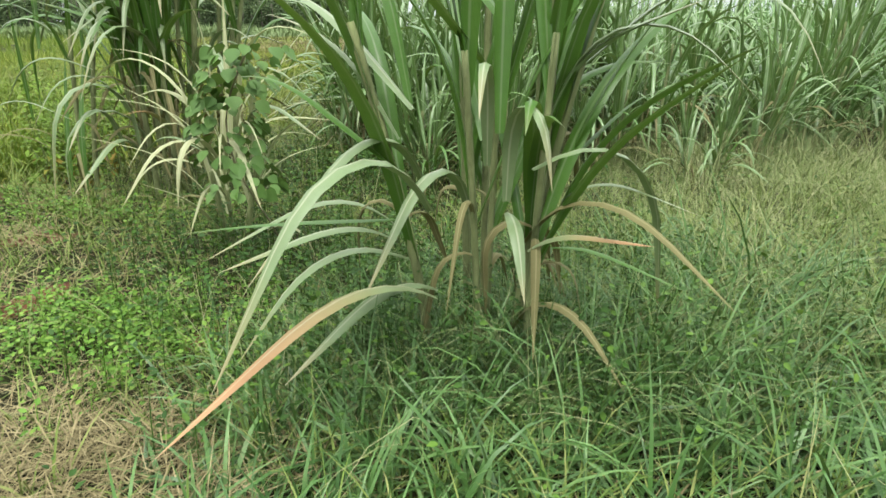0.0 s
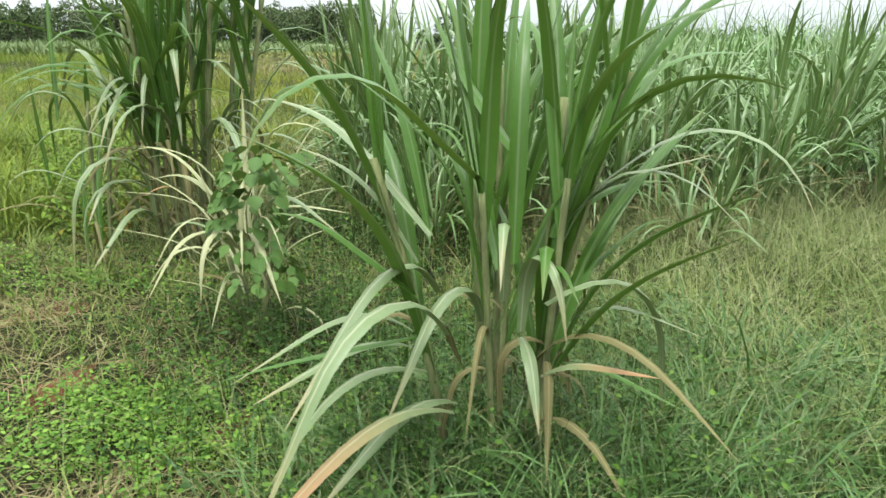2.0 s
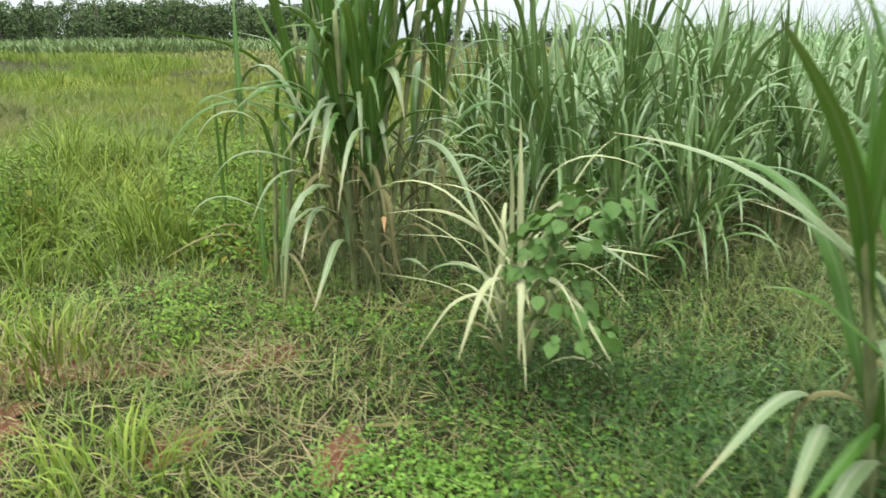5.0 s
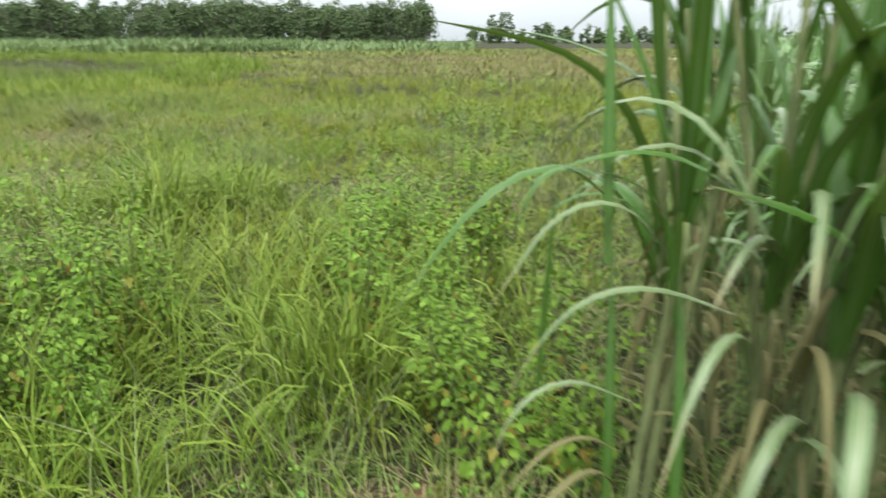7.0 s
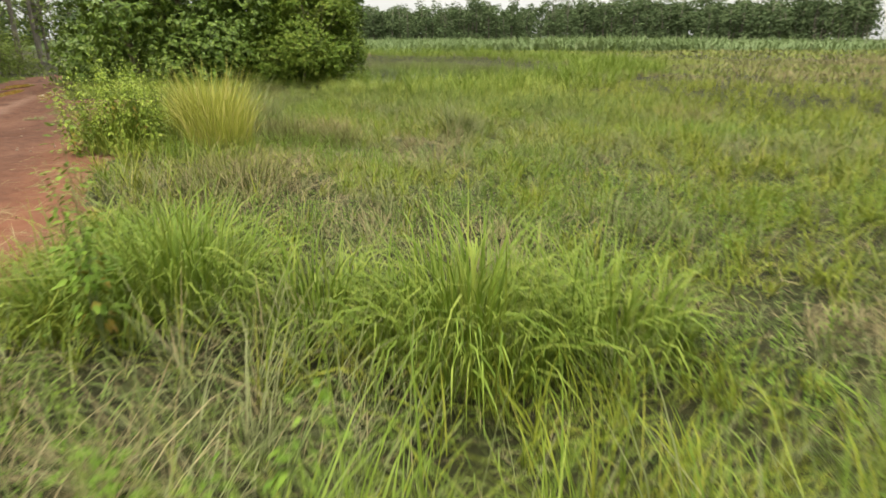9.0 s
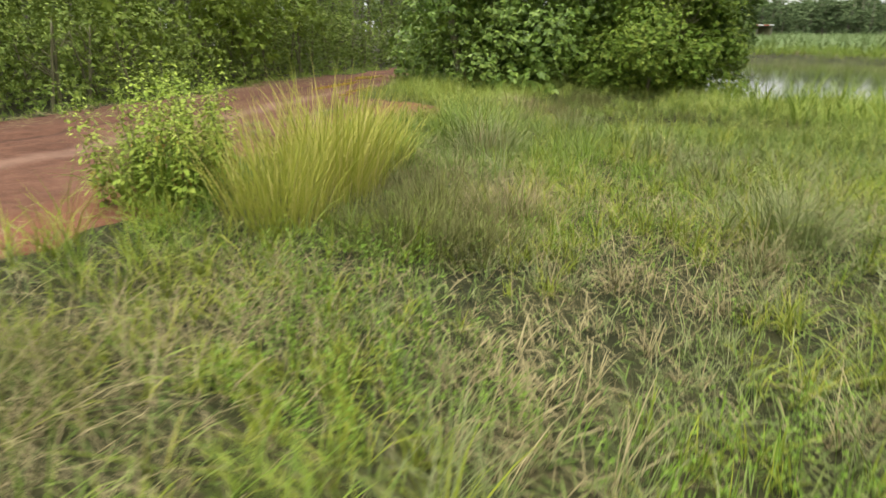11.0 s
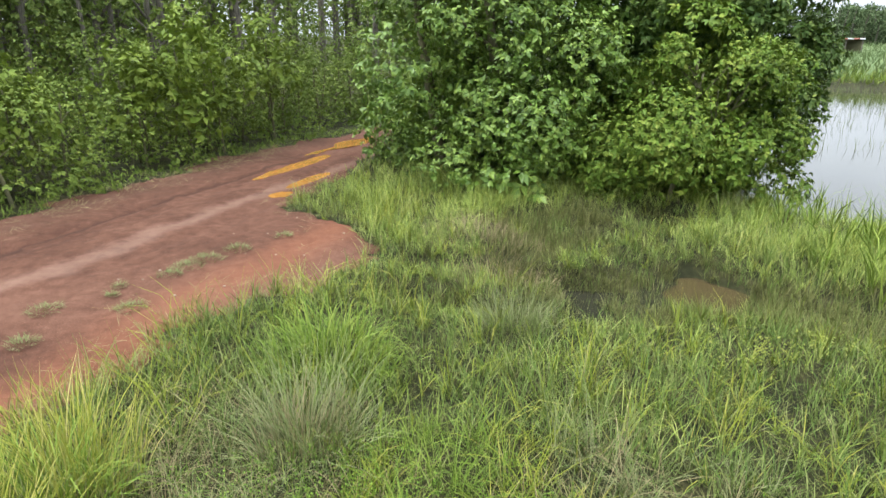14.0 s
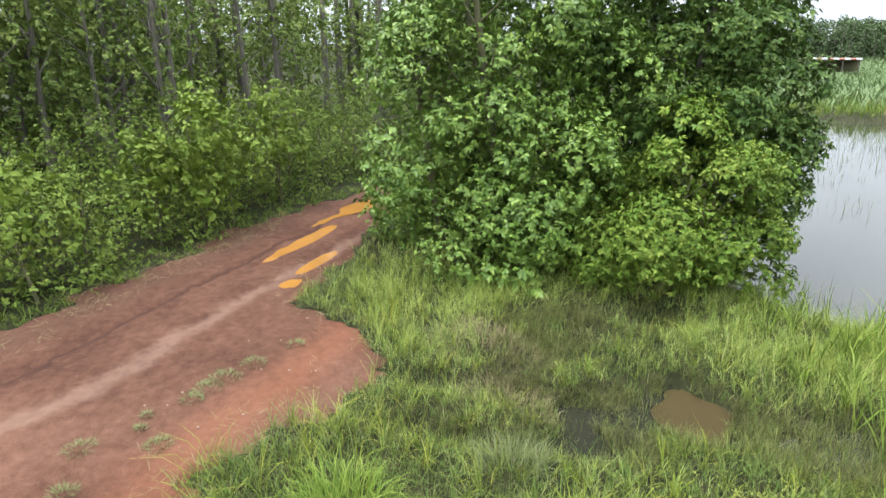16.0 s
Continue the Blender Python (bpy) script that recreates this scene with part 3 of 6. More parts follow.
def old_ruts(x, y):
    """Two overgrown wheel ruts that hold water by the turnout."""
    u, v = x * 0.954 - y * 0.3, x * 0.3 + y * 0.954
    u = u + (vnoise(x, y, 0.8, 15) - 0.5) * 0.3
    return (np.exp(-((u + 20.8) / 0.22) ** 2) + np.exp(-((u + 19.75) / 0.22) ** 2)) * smooth(v, 7.2, 8.0) * smooth(-v, -11.2, -10)


def soggy(x, y):
    h = np.exp(-(((x + 18.2) / 1.7) ** 2 + ((y - 16.2) / 1.4) ** 2)) + 0.8 * np.exp(-(((x + 16.4) / 1.2) ** 2 + ((y - 16.0) / 0.9) ** 2))
    return smooth(h, 0.22, 0.6) * smooth(vnoise(x, y, 1.9, 105), 0.12, 0.4)


def wet(x, y):
    """Soggy ground with little grass, 0 to 1."""
    return np.clip(np.maximum(smooth(marsh_in(x, y), 0.2, 0.6), soggy(x, y)) + np.clip(1.5 * old_ruts(x, y), 0, 1), 0, 1)


def land(x, y):
    x, y = np.asarray(x, float), np.asarray(y, float)
    z = (vnoise(x, y, 0.35, 1) - 0.5) * 0.12 + (vnoise(x, y, 1.6, 2) - 0.5) * 0.05
    z = z * (1 - 0.8 * smooth(road_in(x, y), -0.8, 0.2))
    z = z - 0.3 * marsh_in(x, y) * (1 - smooth(road_in(x, y), -1.2, -0.2)) - 0.1 * smooth(pool_in(x, y), -0.15, 0.3)
    z = z - 0.26 * old_ruts(x, y) * (1 - smooth(road_in(x, y), -0.5, 0.0))
    z = z - 0.1 * soggy(x, y)
    z = z - 0.6 * smooth(pond_in(x, y), -0.06, 0.1)
    z = z - 0.13 * smooth(np.hypot(x + 12, y - 18), 9, 4) * (1 - smooth(road_in(x, y), -2, -0.3))
    return z


def axis(lo, hi, step, far, grow=1.25):
    a = list(np.arange(lo, hi + step / 2, step))
    s = step
    while a[-1] < far:
        s *= grow
        a.append(a[-1] + s)
    s = step
    while a[0] > -far:
        s *= grow
        a.insert(0, a[0] - s)
    return np.array(a)


def grid(xs, ys, zf):
    X, Y = np.meshgrid(xs, ys)
    v = np.stack([X.ravel(), Y.ravel(), zf(X, Y).ravel()], 1)
    nx, ny = len(xs), len(ys)
    i = (np.arange(ny - 1)[:, None] * nx + np.arange(nx - 1)[None]).ravel()
    return v, np.stack([i, i + 1, i + nx + 1, i + nx], 1), np.zeros((0, 3), int), None


ground = obj("ground", grid(axis(-32, 5, 0.22, 1500), axis(-2, 25, 0.22, 1500), lambda x, y: land(x, y) - 0.16 * smooth(road_in(x, y), -0.05, 0.35)), M["earth"],
             label="uneven grassy earth of a wet meadow", category="ground", kind="structure")


PUDDLES = [(-27.7, 13.35, 1.0, 0.42), (-24.6, 12.1, 1.25, 0.24), (-23.2, 12.45, 0.8, 0.22), (-22.6, 12.1, 0.5, 0.12), (-21.75, 11.75, 0.28, 0.2), (-26.2, 12.4, 0.6, 0.1)]


def rut(w, c, wd, d):
    return -d * np.exp(-((w - c) / wd) ** 2)


def road_surface(s, w):
    x, y = s * RD[0] + w * RN[0], s * RD[1] + w * RN[1]
    z = land(x, y) * smooth(road_in(x, y), -0.2, 0.6) * 0.3 + land(x, y) * (1 - smooth(road_in(x, y), -0.2, 0.6)) + 0.012
    wob = (vnoise(s, w * 0, 0.3, 8) - 0.5) * 0.3
    z = z + rut(w + wob, -1.15, 0.28, 0.035) + rut(w + wob, -2.75, 0.28, 0.045) + 0.02 * np.exp(-((w + 1.95) / 0.3) ** 2) + rut(w + 0.4 * wob, -2.95, 0.06, 0.035)
    z = z + (vnoise(x, y, 3, 11) - 0.5) * 0.03 + (vnoise(x, y, 11, 12) - 0.5) * 0.012
    for px, py, rx, ry in PUDDLES:
        s0, w0 = sw(px, py)
        e = ((s - s0) / rx) ** 2 + ((w - w0) / ry) ** 2
        q = np.exp(-e * 0.9)
        z = z * (1 - 0.9 * q) - 0.045 * q
    return x, y, z - 0.1 * smooth(-road_in(x, y), 0.05, 0.3)


ss, ws = np.arange(-16, 48, 0.13), np.arange(-5.2, 3.0, 0.1)
S, W = np.meshgrid(ss, ws)
cx, cy, cz = road_surface(S, W)
keep = road_in(cx, cy) > -0.3
i = (np.arange(len(ws) - 1)[:, None] * len(ss) + np.arange(len(ss) - 1)[None])
ok = keep[:-1, :-1] & keep[1:, :-1] & keep[:-1, 1:] & keep[1:, 1:]
i = i[ok]
road = obj("road", (np.stack([cx.ravel(), cy.ravel(), cz.ravel()], 1), np.stack([i, i + len(ss), i + len(ss) + 1, i + 1], 1), np.zeros((0, 3), int), None), M["soil"],
           label="rutted red laterite dirt road with a bare turnout", category="road", kind="structure")

WATER = -0.35
water = obj("water", grid(np.linspace(-62, -9, 40), np.linspace(13.4, 62, 40), lambda x, y: x * 0 + WATER), M["water"],
            label="still grey pond and marsh water reflecting the sky", category="water", kind="structure")


def blob(cx, cy, rx, ry, turn, z, seed, n=40):
    a = np.linspace(0, 2 * np.pi, n, endpoint=False)
    rr = 1 + 0.45 * (vnoise(np.cos(a) * 1.5 + seed, np.sin(a) * 1.5 + seed, 1.3, seed) - 0.5) + 0.2 * (vnoise(np.cos(a) * 4 + seed, np.sin(a) * 4, 1.3, seed + 3) - 0.5)
    px, py = np.cos(a) * rx * rr, np.sin(a) * ry * rr
    c, s = np.cos(turn), np.sin(turn)
    v = np.stack([cx + px * c - py * s, cy + px * s + py * c, np.full(n, z)], 1)
    v = np.concatenate([v, [[cx, cy, z]]])
    return v, np.zeros((0, 4), int), np.array([(k, (k + 1) % n, n) for k in range(n)]), None


TURN = math.atan2(RD[1], RD[0])
for k, (px, py, rx, ry) in enumerate(PUDDLES):
    s0, w0 = sw(px, py)
    zz = float(road_surface(np.array([s0]), np.array([w0]))[2][0])
    obj("puddle", blob(px, py, rx * 1.15, ry * 1.2, TURN, zz + 0.022, k + 1), M["puddle"], label="orange muddy rain puddle in a road rut", category="puddle", group="road puddles", kind="structure")
obj("pool", blob(-16.45, 17.4, 0.8, 0.5, 2.6, WATER + 0.006, 21, 60), M["mud_water"], label="shallow brown muddy pool among marsh grass", category="pool", kind="structure")

# ---- grass and field plants ----
PX = np.array([[p[1][0], p[1][1]] for p in PATH])


def scatter(n, x0, y0, x1, y1, density=None):
    """Random ground points in a rectangle, thinned by density(x, y) in 0 to 1."""
    x, y = R.uniform(x0, x1, n), R.uniform(y0, y1, n)
    if density is not None:
        k = R.random(n) < density(x, y)
        x, y = x[k], y[k]
    return np.stack([x, y, land(x, y)], 1)


def path_dist(x, y):
    d = np.full(np.shape(x), 1e9)
    for a, b in zip(PX[:-1], PX[1:]):
        ab = b - a
        q = np.clip(((x - a[0]) * ab[0] + (y - a[1]) * ab[1]) / max(ab @ ab, 1e-6), 0, 1)
        d = np.minimum(d, np.hypot(x - a[0] - q * ab[0], y - a[1] - q * ab[1]))
    return d


def off_road(x, y):
    return smooth(-road_in(x, y), -0.08, 0.25)


def dry_land(x, y):
    return (1 - smooth(pond_in(x, y), -0.03, 0.03)) * (1 - smooth(pool_in(x, y), -0.15, 0.1)) * (1 - 0.85 * smooth(WATER + 0.04 - land(x, y), 0, 0.06)) * (1 - 0.95 * wet(x, y))


def meadow(x, y):
    """Where the open meadow grass grows: not on the road, in the water, in the starting corner or in the woods beyond the road."""
    s, w = sw(x, y)
    start = smooth(x * 0.55 + (4.2 - y) * 0.35, -1.3, -2.2)
    return off_road(x, y) * dry_land(x, y) * start * (w > -3) * (1 - 0.9 * cane_field_in(x, y))


def cane_field_in(x, y):
    return ((x > -0.9 + (y - 6.6) * 0.42) & (y > 5.6 - 0.2 * x)) * 1.0


BARE = [(-3.22, 2.8, 0.32, 0.2), (-2.87, 2.82, 0.34, 0.13), (-2.5, 2.9, 0.28, 0.12), (-2.08, 2.98, 0.28, 0.15), (-2.18, 2.3, 0.2, 0.12), (-2.85, 3.85, 0.3, 0.12), (-0.85, 2.03, 0.14, 0.07), (-1.6, 2.25, 0.25, 0.09)]


def bare(x, y):
    """1 on the bare patches of the verge, 0 off them."""
    b = np.zeros(np.shape(x))
    for cx, cy, rx, ry in BARE:
        b = np.maximum(b, np.exp(-1.5 * (((x - cx) / rx) ** 2 + ((y - cy) / ry) ** 2)))
    return b


for k, (px, py, rx, ry) in enumerate(BARE):
    g = blob(px, py, rx * 1.25, ry * 1.3, 0.2 * k, 0.0, 40 + k, 36)
    g[0][:, 2] = land(g[0][:, 0], g[0][:, 1]) + 0.03
    g[0][:-1, 2] -= 0.05
    obj("bare_soil", g, M["soil"], label="bare patch of red soil in the trodden verge", category="soil", group="bare patches", kind="structure")


def tuft_field(name, pts, Lr, wr, material, label, category, lean=(0.05, 0.5), bend=(0.2, 1.2), segs=3, per=1, scale=None):
    """Grass over the points given; with per > 1 in tufts of so many blades."""
    tuft = 1.0
    if name != "dry_litter":
        pts = pts[R.random(len(pts)) > 0.93 * bare(pts[:, 0], pts[:, 1])]
    if per > 1:
        c = pts[:: per]
        tuft = np.repeat(R.uniform(0.55, 1.25, len(c)), per)
        pts = np.repeat(c, per, 0)
        pts[:, :2] += R.normal(0, 0.022, (len(pts), 2))
    n = len(pts)
    L = R.uniform(*Lr, n) * (0.65 + 0.7 * vnoise(pts[:, 0], pts[:, 1], 0.9, 31)) * tuft
    bog = np.exp(-(((pts[:, 0] + 17.0) / 2.4) ** 2 + ((pts[:, 1] - 16.0) / 2.2) ** 2))
    L = L * (1 - 0.45 * bog)
    if scale is not None:
        L = L * scale(pts[:, 0], pts[:, 1])
    g = blades(pts, L, R.uniform(0, 2 * np.pi, n), R.uniform(*lean, n), R.uniform(*bend, n), R.uniform(*wr, n), segs, R.uniform(-1.2, 1.2, n))
    return obj(name, g, material, label=label, category=category, kind="stuff")


def patch_noise(x, y):
    return vnoise(x, y, 1.1, 41)


HEAPS = [(-11.2, 11.0, 0.45), (-10.6, 10.55, 0.5), (-10.3, 11.0, 0.42), (-11.9, 11.1, 0.4), (-9.97, 13.4, 0.35), (-8.75, 8.3, 0.6), (-10.9, 11.6, 0.4), (-13.85, 12.4, 0.4)]


def heaped(x, y):
    h = np.zeros(np.shape(x))
    for hx, hy, hr in HEAPS:
        h = np.maximum(h, np.exp(-(((x - hx) / hr) ** 2 + ((y - hy) / hr) ** 2)))
    return h


# short-to-knee-high meadow grass along the way, coarser further off
near = lambda x, y: meadow(x, y) * (1 - 0.9 * heaped(x, y)) * (path_dist(x, y) < 4.2) * (0.55 + 0.45 * patch_noise(x, y)) * (0.3 + 0.7 * smooth(vnoise(x, y, 2.6, 107), 0.22, 0.4))
low = lambda x, y: 0.4 + 0.55 * vnoise(x, y, 0.45, 33) + 0.6 * vnoise(x, y, 1.7, 34)
pts = scatter(275000, -20, 3.0, -1.5, 20, near)
kind_ = vnoise(pts[:, 0], pts[:, 1], 0.75, 101) * 0.65 + vnoise(pts[:, 0], pts[:, 1], 2.4, 102) * 0.35 + R.normal(0, 0.07, len(pts))
for lo, hi, key, Lr, wr, ln, bd, lab in [
        (-9, 0.32, "lush", (0.2, 0.5), (0.003, 0.0075), (0.05, 0.8), (0.3, 2.0), "bright green meadow grass, knee high"),
        (0.32, 0.58, "field", (0.16, 0.42), (0.004, 0.009), (0.05, 0.9), (0.2, 1.8), "mixed green and straw-tipped meadow grass, knee high"),
        (0.58, 0.72, "grey", (0.2, 0.5), (0.003, 0.006), (0.05, 0.8), (0.2, 1.6), "pale fine meadow grass gone to seed"),
        (0.72, 9, "dry", (0.15, 0.45), (0.003, 0.007), (0.3, 1.2), (0.2, 1.2), "brown half-dead meadow grass")]:
    k_ = (kind_ >= lo) & (kind_ < hi)
    tuft_field("meadow_grass", pts[k_], Lr, wr, M[key], lab, "grass", lean=ln, bend=bd, scale=low, per=14)
thatch = lambda x, y: off_road(x, y) * dry_land(x, y) * (path_dist(x, y) < 3.2) * (sw(x, y)[1] > -3) * (1 - cane_field_in(x, y))
tuft_field("thatch", scatter(105000, -17, 0.2, 4, 17, thatch), (0.06, 0.2), (0.005, 0.01), M["verge"], "low matted grass covering the soil", "grass", lean=(0.5, 1.4), bend=(0.0, 0.8), segs=2)
tuft_field("thatch", scatter(45000, -16, 0.2, 1, 16, thatch), (0.06, 0.2), (0.003, 0.007), M["dry"], "matted dead grass covering the soil", "grass", lean=(0.8, 1.5), bend=(0.0, 0.5), segs=2)
mid = lambda x, y: meadow(x, y) * ((path_dist(x, y) >= 4.2) & (path_dist(x, y) < 13)) * (0.35 + 0.65 * patch_noise(x, y))
tuft_field("meadow_grass", scatter(125000, -24, 5, 6, 27, mid), (0.25, 0.55), (0.006, 0.011), M["field"], "mixed green meadow grass a little way off", "grass", lean=(0.05, 0.8), bend=(0.2, 1.7), segs=2, scale=low, per=10)
farg = lambda x, y: meadow(x, y) * ((path_dist(x, y) >= 13) & (path_dist(x, y) < 42)) * (0.3 + 0.7 * patch_noise(x, y))
tuft_field("meadow_grass", scatter(125000, -48, 12, 26, 52, farg), (0.18, 0.34), (0.02, 0.04), M["drift"], "distant meadow grass in green and brown drifts", "grass", segs=2, scale=low)
vfar = lambda x, y: meadow(x, y) * (path_dist(x, y) >= 42) * (np.abs(x + 30) < 20 + y) * (0.3 + 0.7 * vnoise(x, y, 0.2, 47))
tuft_field("meadow_grass", scatter(75000, -130, 40, 70, 112, vfar), (0.2, 0.42), (0.08, 0.16), M["drift"], "far meadow grass in pale and brown drifts", "grass", segs=2)
tan = lambda x, y: meadow(x, y) * smooth(x, -14, -4) * smooth(y, 24, 30) * (0.4 + 0.6 * vnoise(x, y, 0.3, 57))
tuft_field("pale_meadow_grass", scatter(40000, -14, 24, 32, 62, tan), (0.25, 0.45), (0.02, 0.04), M["dry"], "pale tan dry meadow grass far off", "grass", segs=2)
midmat = lambda x, y: off_road(x, y) * dry_land(x, y) * (path_dist(x, y) >= 3.2) * (sw(x, y)[1] > -1)
for key, n_, lab in (("verge", 45000, "low matted grass covering the wet meadow"), ("sedge", 50000, "brown matted sedge covering the wet meadow")):
    tuft_field("thatch", scatter(n_, -23, 9, -8, 22, midmat), (0.1, 0.26), (0.004, 0.009), M[key], lab, "grass", lean=(0.2, 1.2), bend=(0.0, 0.8), segs=2)
tuft_field("thatch", scatter(30000, -9, 6, 3, 19, lambda x, y: midmat(x, y) * (1 - cane_field_in(x, y))), (0.12, 0.3), (0.007, 0.014), M["verge"], "low matted grass covering the meadow soil", "grass", lean=(0.3, 1.3), bend=(0.0, 0.9), segs=2)
mid2 = lambda x, y: off_road(x, y) * dry_land(x, y) * (path_dist(x, y) >= 4.0) * (sw(x, y)[1] > -1) * (0.5 + 0.5 * patch_noise(x, y))
tuft_field("meadow_grass", scatter(52000, -19, 9.5, -8, 20, mid2), (0.2, 0.45), (0.005, 0.01), M["verge"], "fine green and straw grass of the wet meadow", "grass", lean=(0.03, 0.6), bend=(0.1, 1.3), segs=2, per=9)
R = np.random.default_rng(20)
# marsh and bank grass: upright, bright
bank = lambda x, y: off_road(x, y) * dry_land(x, y) * (np.exp(-(((x + 20) / 3.4) ** 2 + ((y - 15) / 2.0) ** 2)) + 0.9 * np.exp(-(((x + 15.5) / 3.5) ** 2 + ((y - 20) / 1.6) ** 2)) + 0.6 * smooth(pond_in(x, y), -0.25, -0.1)) * (0.5 + 0.5 * patch_noise(x, y)) * (0.35 + 0.65 * smooth(vnoise(x, y, 4.2, 88), 0.3, 0.5))
tuft_field("bank_grass", scatter(290000, -25, 11, -8, 25, bank), (0.2, 0.5), (0.004, 0.008), M["bank"], "bright green fine grass on the wet bank", "grass", lean=(0.02, 0.6), bend=(0.1, 1.4), segs=2, per=10)
marsh = lambda x, y: off_road(x, y) * np.maximum(smooth(marsh_in(x, y), 0.1, 0.4), old_ruts(x, y) > 0.3) * (1 - smooth(pool_in(x, y), -0.05, 0.1)) * (0.12 + 0.88 * (vnoise(x, y, 2.2, 51) > 0.4))
brown = lambda x, y: off_road(x, y) * wet(x, y) * (1 - smooth(pool_in(x, y), -0.1, 0.05)) * (0.2 + 0.75 * (vnoise(x, y, 3.0, 55) > 0.42))
tuft_field("brown_sedge", scatter(210000, -21, 12.5, -13, 20.5, brown), (0.14, 0.36), (0.004, 0.008), M["sedge"], "brown and olive sedge in the wet hollow", "sedge", lean=(0.05, 0.8), bend=(0.0, 0.9), segs=2, per=6)
tuft_field("marsh_reeds", scatter(20000, -21, 12.5, -12, 21.5, marsh), (0.2, 0.45), (0.005, 0.009), M["verge"], "grey-green sedge standing in shallow water", "sedge", lean=(0.0, 0.3), bend=(0.0, 0.6), segs=2)
shore = lambda x, y: (pond_in(x, y) > -0.3) * (pond_in(x, y) < 0.02) * off_road(x, y)
tuft_field("shore_grass", scatter(80000, -58, 19, -10, 58, shore), (0.55, 1.05), (0.012, 0.025), M["lush"], "tall green grass along the pond shore", "grass", lean=(0.02, 0.5), bend=(0.1, 1.2), segs=2, per=8)
pondreeds = lambda x, y: (pond_in(x, y) > 0) * np.maximum((vnoise(x, y, 0.6, 53) > 0.55) * 0.35, 1.0 * (y > 39))
tuft_field("pond_reeds", scatter(26000, -50, 20, -14, 52, pondreeds), (0.35, 0.8), (0.008, 0.018), M["grey"], "thin reeds standing in the pond", "reeds", lean=(0.0, 0.45), bend=(0.0, 0.5), segs=2)

R = np.random.default_rng(21)
# starting corner: dark broad grass, pale wispy seed grass, cropped verge, litter
corner = lambda x, y: smooth(x * 0.55 + (4.2 - y) * 0.35, -2.2, -1.3) * off_road(x, y) * (1 - cane_field_in(x, y))
dark = lambda x, y: corner(x, y) * smooth(x, -0.85, -0.3) * smooth(2.75 - y, -0.4, 0.5) * (1 - 0.75 * smooth(x, 1.0, 2.0) * smooth(y, 1.6, 2.2))
tuft_field("broad_grass", scatter(28000, -1.6, 0.3, 3.2, 3.3, dark), (0.1, 0.36), (0.005, 0.013), M["broad"], "dark green broad-bladed creeping grass", "grass", lean=(0.1, 1.35), bend=(0.2, 1.8), segs=4, per=6)
under = lambda x, y: corner(x, y) * (1 - 0.75 * np.exp(-(((x + 0.7) / 0.7) ** 2 + ((y - 2.7) / 0.5) ** 2))) * (0.35 + 0.65 * vnoise(x, y, 1.5, 61)) * (1 - 0.85 * np.exp(-(((x + 0.5) / 1.0) ** 2 + ((y - 4.3) / 0.9) ** 2))) * (1 - 0.7 * np.exp(-(((x + 0.6) / 0.7) ** 2 + ((y - 2.7) / 0.5) ** 2))) * (1 - 0.8 * np.exp(-(((x + 1.74) / 0.3) ** 2 + ((y - 2.3) / 0.25) ** 2)))
tuft_field("verge_grass", scatter(95000, -6.5, 0.2, 5.5, 8.0, under), (0.12, 0.32), (0.003, 0.007), M["verge"], "short green and straw verge grass", "grass", lean=(0.1, 1.1), bend=(0.2, 1.6), per=9)
wisp = lambda x, y: corner(x, y) * (smooth(x + 0.25 * (y - 1.5), 0.6, 1.3) + 0.25) * smooth(y, 0.9, 1.7) * (0.3 + 0.7 * vnoise(x, y, 1.3, 63)) * (1 - 0.6 * smooth(-x, 0.9, 1.6)) * (1 - 0.9 * np.exp(-(((x + 0.5) / 1.0) ** 2 + ((y - 4.3) / 0.9) ** 2)))
tuft_field("wispy_grass", scatter(52000, -2.2, 0.8, 5.0, 7.0, wisp), (0.3, 0.75), (0.0014, 0.003), M["wispy"], "pale wispy seed grass leaning in a haze of fine stems", "grass", lean=(0.25, 1.15), bend=(0.3, 2.1), segs=4)
verge2 = lambda x, y: smooth(-road_in(x, y), -0.15, 0.1) * (1 - smooth(-road_in(x, y), 0.7, 1.1)) * (0.3 + 0.7 * vnoise(x, y, 2.0, 65))
p = scatter(150000, -33, 2, -8, 20, lambda x, y: verge2(x, y) * (sw(x, y)[1] < -3))
tuft_field("verge_grass", p, (0.12, 0.3), (0.008, 0.014), M["lush"], "low green grass verge between the road and shrubs", "grass", lean=(0.1, 1.0), bend=(0.2, 1.6), segs=2, per=6)
p = scatter(70000, -22, 2, -2, 16, lambda x, y: verge2(x, y) * (sw(x, y)[1] > -2))
tuft_field("verge_grass", p, (0.06, 0.2), (0.005, 0.01), M["grey"], "sparse trampled grass at the road's ragged edge", "grass", lean=(0.3, 1.3), bend=(0.2, 1.3), segs=2, per=5)
foot = lambda x, y: np.exp(-(((x - 0.2) / 0.6) ** 2 + ((y - 1.65) / 0.28) ** 2))
tuft_field("broad_grass", scatter(15000, -1.2, 1.0, 1.8, 2.4, foot), (0.22, 0.48), (0.004, 0.01), M["broad"], "dark grass grown up round the foot of the cane", "grass", lean=(0.05, 0.9), bend=(0.3, 2.0), segs=4, per=5)
tuft_field("wispy_grass", scatter(7000, -1.2, 1.0, 1.8, 2.4, foot), (0.35, 0.65), (0.0014, 0.003), M["wispy"], "thin seed grass grown through the foot of the cane", "grass", lean=(0.2, 1.2), bend=(0.3, 2.0), segs=4)
